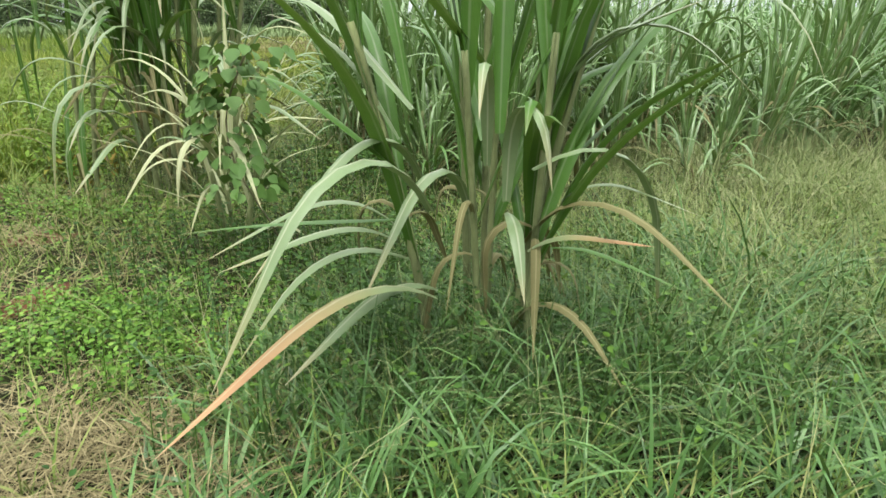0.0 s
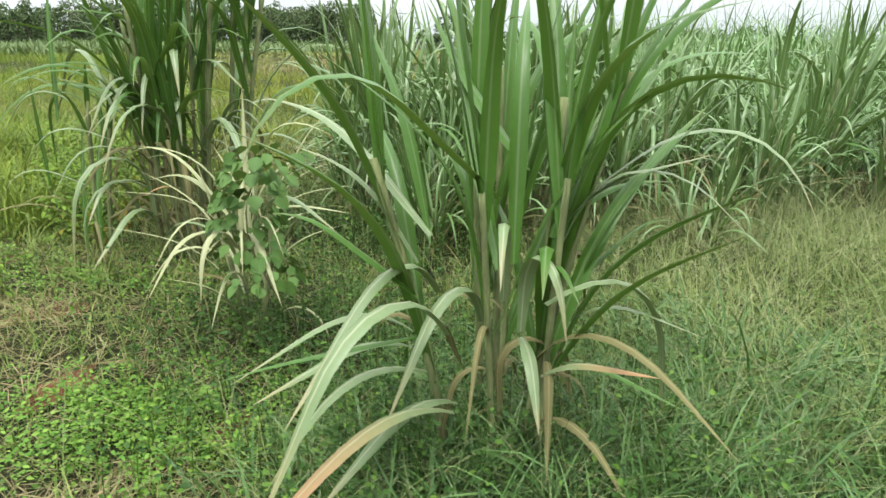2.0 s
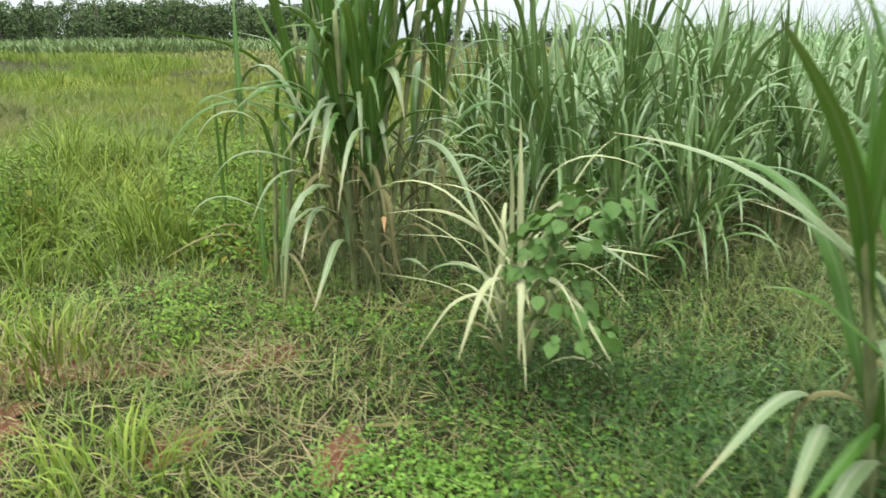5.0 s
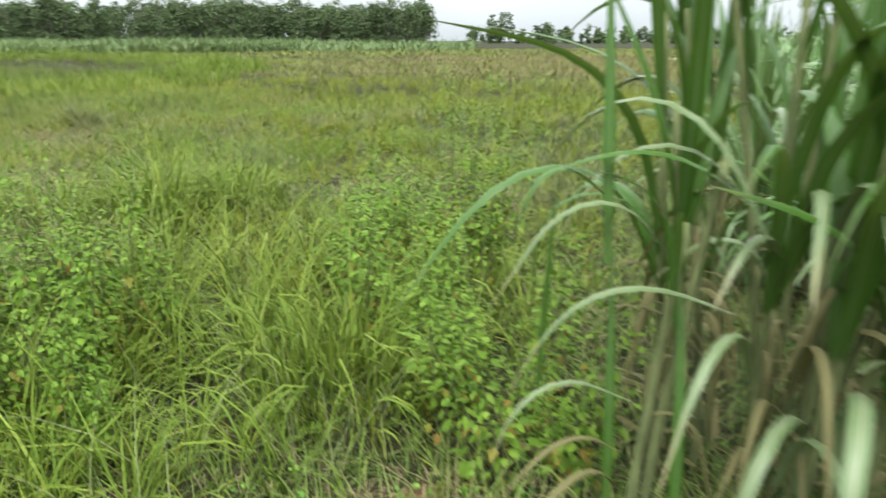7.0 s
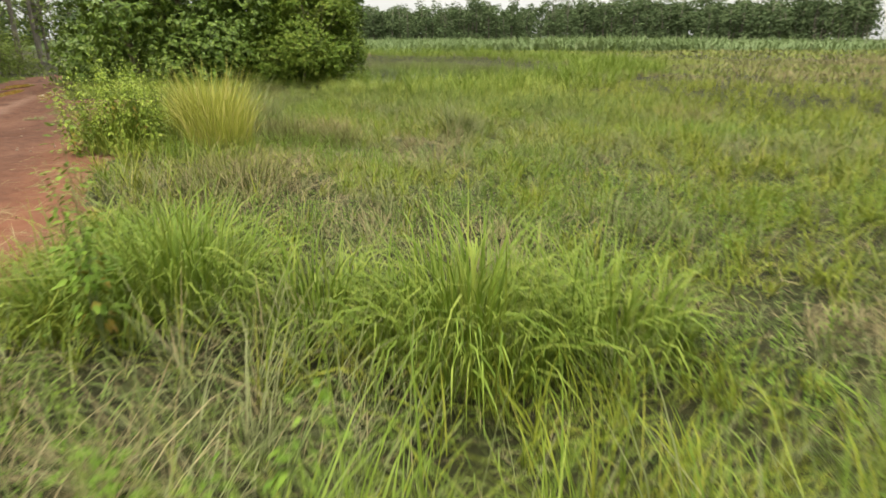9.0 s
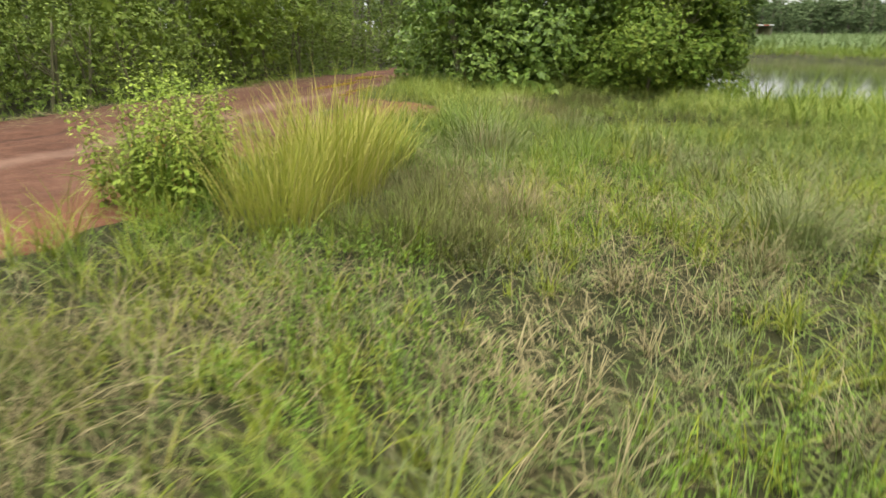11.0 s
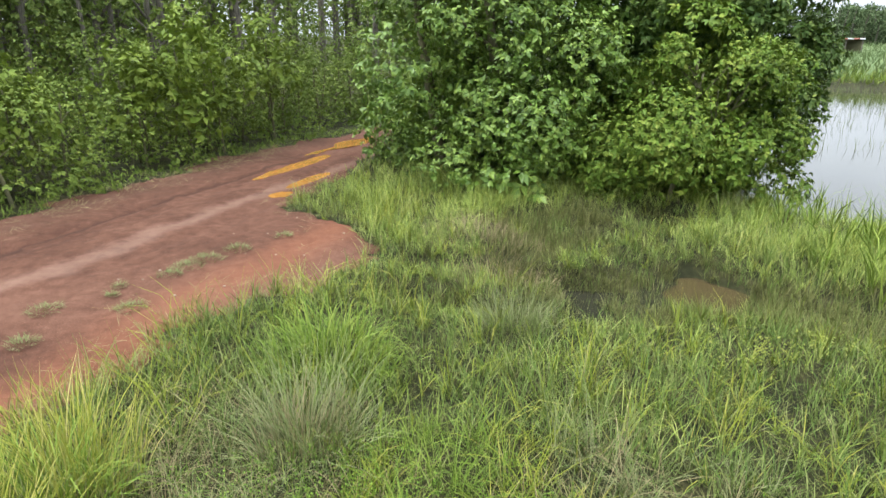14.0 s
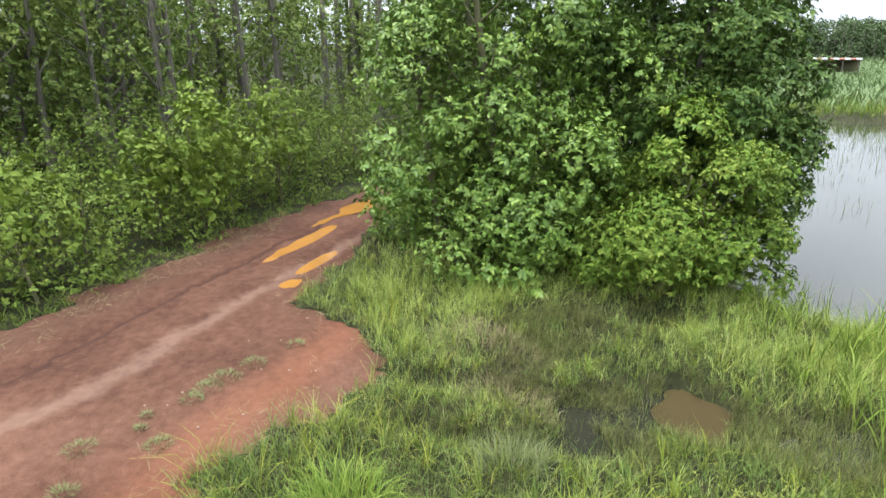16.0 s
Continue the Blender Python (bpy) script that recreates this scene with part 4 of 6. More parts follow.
litter = lambda x, y: 1.2 * np.exp(-(((x + 0.95) / 0.4) ** 2 + ((y - 1.3) / 0.28) ** 2)) + np.exp(-(((x + 1.74) / 0.35) ** 2 + ((y - 2.3) / 0.3) ** 2)) + np.exp(-(((x + 3.1) / 0.7) ** 2 + ((y - 2.9) / 0.35) ** 2)) + 0.8 * np.exp(-(((x + 2.3) / 0.5) ** 2 + ((y - 2.85) / 0.2) ** 2)) + np.exp(-(((x + 1.7) / 0.7) ** 2 + ((y - 1.9) / 0.5) ** 2)) + np.exp(-(((x + 1.4) / 0.9) ** 2 + ((y - 2.5) / 0.3) ** 2)) + np.exp(-(((x + 2.2) / 0.5) ** 2 + ((y - 3.6) / 0.25) ** 2)) + np.maximum(0.25 + 0.75 * smooth(x, -11, -8), 0.8 * (sw(x, y)[1] < -3)) * smooth(road_in(x, y), -0.5, 0.0) * (1 - smooth(road_in(x, y), 0.1, 1.1)) * (vnoise(x, y, 2.2, 73) > 0.4)
p = scatter(140000, -27, 0.3, 0.5, 12.5, litter)
p[:, 2] += R.uniform(0.0, 0.05, len(p))
tuft_field("dry_litter", p, (0.1, 0.28), (0.003, 0.007), M["dry"], "dry brown grass litter lying on the soil", "litter", lean=(1.1, 1.6), bend=(-0.1, 0.3), segs=2)
p = scatter(16000, -2.1, 0.8, 0.0, 1.9, lambda x, y: np.exp(-(((x + 1.0) / 0.5) ** 2 + ((y - 1.25) / 0.3) ** 2)))
p[:, 2] += R.uniform(0.0, 0.06, len(p))
tuft_field("dry_litter", p, (0.08, 0.24), (0.002, 0.005), M["dry"], "bleached straw lying thick on the soil", "litter", lean=(1.0, 1.6), bend=(-0.1, 0.4), segs=2)
p = scatter(14000, -3.7, 1.9, -0.5, 4.1, lambda x, y: 0.9 * bare(x, y) + 0.06)
p[:, 2] += R.uniform(0.02, 0.07, len(p))
tuft_field("dry_litter", p, (0.06, 0.2), (0.002, 0.005), M["dry"], "dry straw scattered over the bare verge", "litter", lean=(1.1, 1.6), bend=(-0.1, 0.4), segs=2)
# matted dead patches in the meadow
dead = lambda x, y: (np.exp(-(((x + 8.7) / 1.0) ** 2 + ((y - 8.4) / 0.8) ** 2)) + np.exp(-(((x + 9.6) / 0.9) ** 2 + ((y - 9.6) / 0.7) ** 2)) + 0.8 * np.exp(-(((x + 11.2) / 1.0) ** 2 + ((y - 11.2) / 0.5) ** 2)) + 0.8 * np.exp(-(((x + 12.6) / 0.9) ** 2 + ((y - 11.8) / 0.5) ** 2))  + 0.5 * (vnoise(x, y, 0.5, 71) > 0.72)) * meadow(x, y)
tuft_field("dead_grass", scatter(34000, -14.5, 6, -4, 15, dead), (0.25, 0.5), (0.003, 0.006), M["dry"], "matted dead brown grass and stems", "grass", lean=(0.4, 1.2), bend=(0.2, 1.4))


R = np.random.default_rng(22)


def grass_clump(place, n, spread, Lr, wr, material, label, lean=(0.05, 0.7), bend=(0.3, 1.6), segs=5, name="grass_clump", ell=1.0, group="", kink=None):
    r = spread * np.sqrt(R.random(n))
    a = R.uniform(0, 2 * np.pi, n)
    root = np.stack([r * np.cos(a) * ell, r * np.sin(a), np.zeros(n)], 1)
    root[:, 2] = land(root[:, 0] + place[0], root[:, 1] + place[1])
    az = a + R.normal(0, 0.7, n)
    ln = R.uniform(*lean, n) * (0.4 + 0.6 * r / spread)
    g = blades(root, R.uniform(*Lr, n) * (1 - 0.35 * (r / spread) ** 2), az, ln, R.uniform(*bend, n), R.uniform(*wr, n), segs, R.uniform(-0.8, 0.8, n), kink=None if kink is None else R.uniform(*kink, n))
    ob = obj(name, g, material, label=label, category="grass clump", group=group, kind="stuff")
    ob.location = (place[0], place[1], 0)
    return ob


for px, py, n, sp, a, b, mat_, lab in [
        (-6.65, 6.45, 1100, 0.42, 0.42, 0.82, "lush", "lush green arching grass clump"), (-5.2, 7.0, 1200, 0.46, 0.42, 0.8, "lush", "lush green arching grass clump"),
        (-5.9, 6.75, 420, 0.36, 0.3, 0.62, "lush", "lush green arching grass clump"), (-3.2, 4.6, 420, 0.4, 0.35, 0.8, "lush", "lush green grass clump beside the cane"),
        (-2.7, 5.6, 350, 0.4, 0.35, 0.7, "lush", "lush green grass clump beside the cane"), (-4.1, 4.35, 160, 0.3, 0.25, 0.5, "lush", "lush green grass clump beside the road"),
        (-12.1, 8.9, 700, 0.42, 0.7, 1.05, "lush", "bright leafy grass growing through roadside weeds"), (-11.15, 9.75, 600, 0.4, 0.7, 1.1, "yellowgrass", "tall yellow-green upright grass clump"), (-11.95, 10.2, 900, 0.5, 0.8, 1.2, "yellowgrass", "tall yellow-green upright grass clump"),
        (-12.7, 10.6, 700, 0.45, 0.6, 1.0, "yellowgrass", "tall yellow-green upright grass clump"), (-13.5, 10.95, 500, 0.4, 0.5, 0.85, "yellowgrass", "tall yellow-green upright grass clump"),
        (-4.75, 7.4, 700, 0.38, 0.36, 0.7, "lush", "lush green arching grass clump"), (-7.0, 6.1, 500, 0.32, 0.34, 0.7, "lush", "lush green arching grass clump"), (-9.6, 12.8, 160, 0.12, 0.2, 0.45, "dry", "dark dead grass tuft"),
        (-11.2, 11.0, 900, 0.45, 0.2, 0.5, "sedge", "brown heap of dead stems beside a tall grass clump"), (-10.6, 10.55, 900, 0.5, 0.2, 0.5, "sedge", "brown heap of dead stems beside a tall grass clump"), (-10.3, 11.0, 700, 0.42, 0.2, 0.45, "sedge", "brown heap of dead stems beside a tall grass clump"), (-11.9, 11.1, 380, 0.45, 0.25, 0.6, "sedge", "brown heap of dead stems beside a tall grass clump"), (-11.0, 11.6, 500, 0.4, 0.25, 0.55, "dry", "grey-brown heap of dead grass"), (-8.75, 8.3, 700, 0.6, 0.25, 0.5, "sedge", "brown heap of dead grass in the meadow"),
        (-3.0, 2.75, 300, 0.4, 0.15, 0.4, "dry", "straw-coloured grass tuft at the road's edge"), (-3.6, 3.1, 300, 0.4, 0.2, 0.45, "lush", "green grass clump at the road's edge"),
        (-7.3, 16.8, 400, 0.6, 0.3, 0.7, "dry", "grey dead grass tuft"), (-18.3, 14.9, 700, 0.9, 0.3, 0.5, "dry", "brown sedge on the wet bank"), (-16.9, 14.8, 500, 0.7, 0.3, 0.5, "dry", "brown sedge on the wet bank"),
        (-13.85, 12.4, 620, 0.4, 0.25, 1.1, "wispy", "big pale spreading grass tussock"), (-13.8, 12.35, 200, 0.3, 0.4, 0.8, "dry", "pinkish dead stems in a tussock"),
        (-9.97, 13.4, 700, 0.32, 0.35, 0.75, "grey", "grey half-dead grass tussock"), (-11.8, 14.2, 220, 0.45, 0.35, 0.6, "grey", "grey half-dead grass tussock"),
        (-14.8, 12.6, 700, 0.55, 0.5, 0.85, "lush", "bright green grass clump by the turnout"), (-13.2, 10.9, 500, 0.4, 0.5, 0.9, "lush", "bright green grass clump by the road"),
        (-12.4, 10.2, 450, 0.4, 0.5, 0.95, "yellowgrass", "yellow-green grass clump by the road"), (-15.4, 14.5, 400, 0.35, 0.4, 0.7, "grey", "pale sedge tussock in the marsh"),
        (-3.0, 2.9, 260, 0.3, 0.2, 0.4, "lush", "low grass clump on the verge"), (-2.3, 2.0, 220, 0.3, 0.2, 0.4, "lush", "low grass clump on the verge")]:
    tall = mat_ == "yellowgrass"
    if mat_ == "lush":
        grass_clump((px, py), int(n * 0.85), sp, (a * 0.7, b * 1.15), (0.006, 0.013), M[mat_], lab, lean=(0.03, 0.75), bend=(0.6, 3.0), segs=6, kink=(0.45, 0.8))
    elif tall:
        grass_clump((px, py), int(n * 0.7), sp, (a * 0.6, b * 1.22), (0.005, 0.011), M[mat_], lab, lean=(0.02, 0.45), bend=(0.05, 1.0))
        grass_clump((px, py), int(n * 0.15), sp * 1.1, (0.2, 0.5), (0.004, 0.007), M["dry"], "dead brown stems at the foot of a tall grass clump", lean=(0.1, 0.9), bend=(0.1, 1.2))
    else:
        grass_clump((px, py), n, sp, (a, b), (0.003, 0.006), M[mat_], lab, lean=(0.05, 1.05), bend=(0.1, 1.0))


R = np.random.default_rng(23)


def weed(place, h, turn, kind, stems_n, big):
    """A leafy broadleaf weed: a few stems with paired leaves, larger and drooping low down, small at the tip."""
    base = empty("weed_plant", (place[0], place[1], float(land(place[0], place[1]))), "tall leafy green roadside weed with drooping leaves", "weed", "roadside weeds")
    stems, foliage, old = [], [], []
    for k in range(stems_n):
        az, ln = R.uniform(0, 2 * np.pi), R.uniform(0.03, 0.3)
        hh = h * R.uniform(0.6, 1.05)
        q = np.linspace(0, 1, 6)
        pts = np.stack([np.cos(az) * np.sin(ln) * hh * q ** 1.3, np.sin(az) * np.sin(ln) * hh * q ** 1.3, hh * q * np.cos(ln)], 1)
        stems.append(tube(pts, 0.006 * (1.1 - q), 5))
        m = int(110 * hh / big) // 2 * 2
        t = np.sort(R.uniform(0.25, 1.0, m // 2)) ** 0.8
        t = np.repeat(t, 2)
        c = np.stack([np.interp(t, q, pts[:, d]) for d in range(3)], 1)
        a = np.repeat(R.uniform(0, 2 * np.pi, m // 2), 2) + np.tile([0, np.pi], m // 2) + R.normal(0, 0.3, m)
        al = np.stack([np.cos(a), np.sin(a), R.uniform(-0.9, 0.3, m) + 0.5 * (t > 0.85)], 1)
        size = big * R.uniform(0.028, 0.058, m) * (1.35 - 0.9 * t)
        b = c + unit(al) * (R.uniform(0.015, 0.13, m) * (1.1 - 0.7 * t))[:, None]
        nor = np.stack([np.cos(a) * 0.4, np.sin(a) * 0.4, 1 + 0 * a], 1) + R.normal(0, 0.3, (m, 3))
        g = round_leaves(b, al, nor, size, size * R.uniform(0.42, 0.62, m))
        foliage.append(g)
        mo = R.integers(3, 9)
        a = R.uniform(0, 6.3, mo)
        c = np.stack([np.interp(R.uniform(0.12, 0.5, mo), q, pts[:, d]) for d in range(3)], 1)
        old.append(leaves(c + np.stack([np.cos(a), np.sin(a), 0 * a], 1) * 0.03, np.stack([np.cos(a), np.sin(a), R.uniform(-1.5, -0.3, mo)], 1), np.stack([np.cos(a), np.sin(a), 0.6 + 0 * a], 1), big * R.uniform(0.04, 0.075, mo), big * R.uniform(0.025, 0.04, mo)))
    obj("stem", joined(*stems), M["green_stem"], base)
    obj("foliage", joined(*foliage), M[kind], base)
    obj("withered_foliage", joined(*old), M["weed_yellow"], base, "yellowed lower leaves")
    base.rotation_euler[2] = turn
    return base


made = [weed((-4.1 - 0.2 * k, 4.9), h, 0.5 * k, "weed", n, big) for k, (h, n, big) in enumerate([(0.7, 3, 0.9), (0.85, 2, 1.2), (1.05, 3, 1.0), (1.3, 1, 1.2), (0.6, 4, 0.8), (0.95, 2, 1.1), (1.35, 2, 0.9), (0.8, 3, 1.2)])]
for k in range(600):
    x, y = R.uniform(-6.9, -2.2), R.uniform(4.0, 8.0)
    d = sw(x, y)[1] - road_right(sw(x, y)[0])
    near_ = float(path_dist(np.array(x), np.array(y)))
    if near_ < 0.5 or not (0.2 < d < 3.6) or R.random() < 0.25 * (d - 0.9) or x * 0.9 + y > 4.2 or sw(x, y)[0] > 6.7 or vnoise(x, y, 1.6, 91) < 0.36:
        continue
    copy_thing(made[int(R.integers(0, 8)) if near_ > 1.1 else (0, 1, 4, 7)[int(R.integers(0, 4))]], pose(x, y, float(land(x, y)) - R.uniform(0.02, 0.15), R.normal(0, 5), R.normal(0, 5), R.uniform(0, 360)))
tall_weed = weed((-6.4, 5.95), 1.25, 0.3, "weed", 4, 1.0)
bushy = weed((-12.1, 8.9), 1.3, 0.3, "lime", 5, 1.4)
for x, y in [(-12.05 + 0.55 * math.cos(k * 2.4) * math.sqrt(k / 16), 8.9 + 0.55 * math.sin(k * 2.4) * math.sqrt(k / 16)) for k in (1, 2, 3, 5, 6, 8, 9, 11, 12, 14, 15)]:
    copy_thing(bushy, pose(x, y, float(land(x, y)) - R.uniform(0, 0.3), 0, 0, R.uniform(0, 360)))
for x, y in [(-2.5, 2.95), (-2.35, 3.05), (-2.45, 3.1)]:
    copy_thing(made[0], pose(x, y, float(land(x, y)) - 0.25, 0, 0, R.uniform(0, 360)))
band = lambda x, y: off_road(x, y) * meadow(x, y) * (sw(x, y)[0] < 7.0) * smooth(4.2 + 0.6 - x * 0.9 - y, 0, 0.6) * (0.2 + 0.8 * (vnoise(x, y, 1.6, 91) < 0.45))
tuft_field("tall_grass", scatter(17000, -8.5, 3.4, -1.8, 9.5, band), (0.35, 0.75), (0.005, 0.01), M["lush"], "tall green and straw grass between the roadside weeds", "grass", lean=(0.03, 0.6), bend=(0.3, 2.2), segs=4, per=12)
tuft_field("tall_grass", scatter(5500, -8.5, 3.4, -1.8, 9.5, band), (0.4, 0.85), (0.003, 0.006), M["grey"], "thin pale grass stems between the roadside weeds", "grass", lean=(0.03, 0.5), bend=(0.2, 1.4), segs=4, per=6)


R = np.random.default_rng(24)


def herbs(name, pts, h, leaf, material, label):
    """Low leafy ground plants: whorls of small leaves on short stems."""
    b, al, L = [], [], []
    for p in pts:
        m = R.integers(8, 15)
        a = R.uniform(0, 2 * np.pi, m)
        hh = R.uniform(0.3, 1, m) * R.uniform(0.6, 1) * h
        b.append(p + np.stack([np.cos(a) * 0.02, np.sin(a) * 0.02, hh], 1))
        al.append(np.stack([np.cos(a), np.sin(a), R.uniform(-0.2, 0.7, m)], 1))
        L.append(R.uniform(0.6, 1.2, m) * leaf)
    b, al, L = np.concatenate(b), np.concatenate(al), np.concatenate(L)
    g = round_leaves(b, al, np.array([[0, 0, 1.0]]) + R.normal(0, 0.42, (len(b), 3)), L, L * 0.58)
    st = blades(pts, h * 0.9, R.uniform(0, 6, len(pts)), 0.1, 0.2, 0.004, 2)
    return obj(name, joined(g, st), material, label=label, category="herbs", kind="stuff")


hd = lambda x, y: np.exp(-(((x + 1.1) / 0.45) ** 2 + ((y - 1.95) / 0.3) ** 2))
herbs("ground_herbs", scatter(4200, -2.6, 1.2, -0.2, 3.0, hd), 0.16, 0.021, M["herb"], "patch of low bright green leafy herbs")
hb = lambda x, y: 0.8 * np.exp(-(((x + 1.9) / 0.5) ** 2 + ((y - 3.3) / 0.25) ** 2)) + 0.6 * np.exp(-(((x + 2.8) / 0.4) ** 2 + ((y - 3.5) / 0.25) ** 2))
herbs("ground_herbs", scatter(2000, -4.0, 2.2, -0.8, 4.2, hb), 0.2, 0.023, M["herb"], "bright green leafy herbs on the verge before the cane")
hd2 = lambda x, y: corner(x, y) * (vnoise(x, y, 1.4, 81) > 0.5) * (0.3 + 0.7 * np.exp(-(((x + 0.2) / 1.5) ** 2 + ((y - 2.6) / 0.7) ** 2)))
herbs("ground_herbs", scatter(1800, -2.5, 0.5, 3.0, 4.2, hd2), 0.3, 0.024, M["dark_shade_herb"], "scattered green leafy herbs among grass under the cane")
# last patch adds dark leaves where the gap between canes lies in shade
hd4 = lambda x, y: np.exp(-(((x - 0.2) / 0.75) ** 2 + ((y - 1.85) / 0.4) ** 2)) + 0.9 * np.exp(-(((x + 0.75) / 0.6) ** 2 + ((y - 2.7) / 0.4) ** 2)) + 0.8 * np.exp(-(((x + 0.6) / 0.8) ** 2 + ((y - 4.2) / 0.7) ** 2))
herbs("ground_herbs", scatter(6200, -2.0, 1.2, 2.2, 5.2, hd4), 0.38, 0.025, M["dark_shade_herb"], "dark leafy herbs round the foot of the cane, also standing in for shade between clumps")
hd3 = lambda x, y: meadow(x, y) * (path_dist(x, y) < 4) * np.maximum(vnoise(x, y, 0.8, 83) > 0.55, 0.8 * np.exp(-(((x + 11.0) / 1.6) ** 2 + ((y - 13.2) / 1.6) ** 2)))
herbs("meadow_herbs", scatter(21000, -16, 3.5, -3, 18, hd3), 0.3, 0.017, M["weed"], "leafy green herbs among meadow grass")
hv = lambda x, y: np.exp(-(((x + 14.3) / 0.35) ** 2 + ((y - 16.9) / 0.8) ** 2)) + 0.6 * np.exp(-(((x + 13.4) / 0.6) ** 2 + ((y - 18.0) / 0.6) ** 2)) + 0.3 * np.exp(-(((x + 13.1) / 0.3) ** 2 + ((y - 14.5) / 0.3) ** 2))
herbs("yellow_creeper", scatter(1300, -16, 13, -11, 20, hv), 0.42, 0.03, M["yellowvine"], "creeper with pale yellow-green leaves over the grass")

R = np.random.default_rng(25)
# ---- sugarcane ----
def cane_leaf(parent, root, L, az, lean, bend, width, material, twist=0.0, label="", kink=0.45):
    g = blades(np.array([root]), L, az, lean, bend, width, 12, twist, cols=3, fold=0.22, full=0.3, kink=kink)
    return obj("leaf", g, M[material], parent, label)


def cane_plant(place, stalks, height, spread, n_top, n_low, low_az, label, top="cane", low="cane_pale", dry=6, width=0.056, group="sugarcane plants", lowL=(0.8, 1.3), top_lean=(0.02, 0.7), reach=1.25, t0=0.3, sheath=1, flop=1.0, tall=(0.4, 0.6), ground=None, low_at=(0.1, 0.3), sag=0.0):
    """A clump of jointed stalks; each carries its own leaves, fresh ones towards the top and dry ones hanging down."""
    base = empty("sugarcane_plant", (place[0], place[1], float(land(*place)) if ground is None else ground), label, "sugarcane", group)
    for k in range(stalks):
        a, r = R.uniform(0, 2 * np.pi), spread * np.sqrt(R.random())
        x, y = r * np.cos(a), r * np.sin(a)
        ln = R.uniform(0.02, 0.2)
        hh = height * R.uniform(*tall)
        q = np.linspace(0, 1, 13)
        rad = 0.0125 * R.uniform(0.75, 1.25) * (1 + 0.14 * (np.arange(13) % 2)) * (1.1 - 0.25 * q)
        pts = np.stack([x + np.cos(a) * ln * hh * q ** 1.4, y + np.sin(a) * ln * hh * q ** 1.4, hh * q - 0.02], 1)
        stalk = obj("stalk", tube(pts, rad, 7), M["stalk"], base)
        at = lambda t: (np.interp(t, q, pts[:, 0]), np.interp(t, q, pts[:, 1]), np.interp(t, q, pts[:, 2]))
        for j in range(max(2, n_top // stalks)):
            t = R.uniform(t0, 1.0)
            up = t ** 1.2
            lean_ = R.uniform(0.03, 0.2) + (top_lean[1] * R.random() + 0.12) * (1 - up)
            droop_ = flop * 2.7 * R.random() ** (0.6 + 1.2 * up) + sag * lean_
            cane_leaf(stalk, at(t), reach * R.uniform(0.7, 1.15), a + R.normal(0, 1.2), lean_, droop_, width * R.uniform(0.6, 1.15), top, R.uniform(-0.9, 0.9), "", R.uniform(0.35, 0.6) + 0.3 * up)
        for j in range(sheath):
            root = at(R.uniform(0.15, 0.6))
            cane_leaf(stalk, root, min(R.uniform(0.25, 0.6), max(0.2, root[2] * 0.95)), R.uniform(0, 6.3), R.uniform(0.05, 0.4), R.uniform(2.4, 2.9), width * R.uniform(0.3, 0.65), "cane_dry", R.uniform(-1.5, 1.5), "dry leaf hanging down the stalk", R.uniform(0.1, 0.3))
    for k in range(n_low):
        az = low_az[0] + R.normal(0, low_az[1])
        r = spread * R.uniform(0.2, 1)
        cane_leaf(base, (r * np.cos(az), r * np.sin(az), height * R.uniform(*low_at)), R.uniform(*lowL), az, R.uniform(0.15, 0.6), R.uniform(1.7, 2.5), width * R.uniform(0.6, 1.0), low if R.random() < 0.7 else "cane", R.uniform(-0.4, 0.4), "pale drooping lower leaf", R.uniform(0.3, 0.55))
    for k in range(dry):
        az = R.uniform(0, 2 * np.pi)
        cane_leaf(base, (spread * 0.6 * np.cos(az), spread * 0.6 * np.sin(az), height * R.uniform(0.03, 0.2)), R.uniform(0.4, 0.9), az, R.uniform(0.3, 0.9), R.uniform(1.0, 2.0), width * R.uniform(0.4, 0.7), "cane_dry", R.uniform(-1, 1), "dry brown withered leaf")
    return base


def key_leaves(plant, rows):
    """The big single leaves: root, length, heading, lean, bow, where it bows, width, kind."""
    for x, y, z, L, az, lean, bend, at_, w, kind in rows:
        cane_leaf(plant, (x, y, z), L, az, lean, bend, w, kind, R.uniform(-0.3, 0.3), "", at_)


main = cane_plant((0.12, 1.78), 9, 2.1, 0.17, 46, 0, (-2.0, 1.6), "large green sugarcane plant with arching pale lower leaves", dry=2, t0=0.3, sheath=2, flop=0.6, top_lean=(0.02, 0.5), tall=(0.45, 0.62), reach=1.05, width=0.05, lowL=(0.6, 0.9))
# the long pale leaves that hang over the verge
key_leaves(main, [
    (-0.05, 0.12, 0.46, 0.71, -2.14, 0.18, 2.19, 0.3, 0.0527, "cane_pale"), (-0.16, -0.17, 0.55, 0.92, -2.23, 0.58, 1.92, 0.34, 0.051, "cane_pale"),
    (-0.19, 0.10, 0.57, 0.86, -2.06, 0.55, 1.58, 0.3, 0.0467, "cane_pale"), (-0.28, 0.14, 0.42, 0.65, -2.51, 0.81, 1.1, 0.32, 0.0425, "cane_pale"),
    (-0.23, -0.06, 0.38, 0.63, -2.42, 1.13, 1.25, 0.43, 0.0467, "cane_pale"), (-0.28, 0.08, 0.39, 0.62, -2.25, 1, 0.64, 0.3, 0.0425, "cane_pale"),
    (-0.14, -0.09, 0.29, 0.59, -2.26, 1, 0.98, 0.32, 0.051, "cane_pale"), (-0.15, -0.16, 0.30, 0.87, -2.27, 0.98, 0.98, 0.32, 0.0467, "cane_rust")])
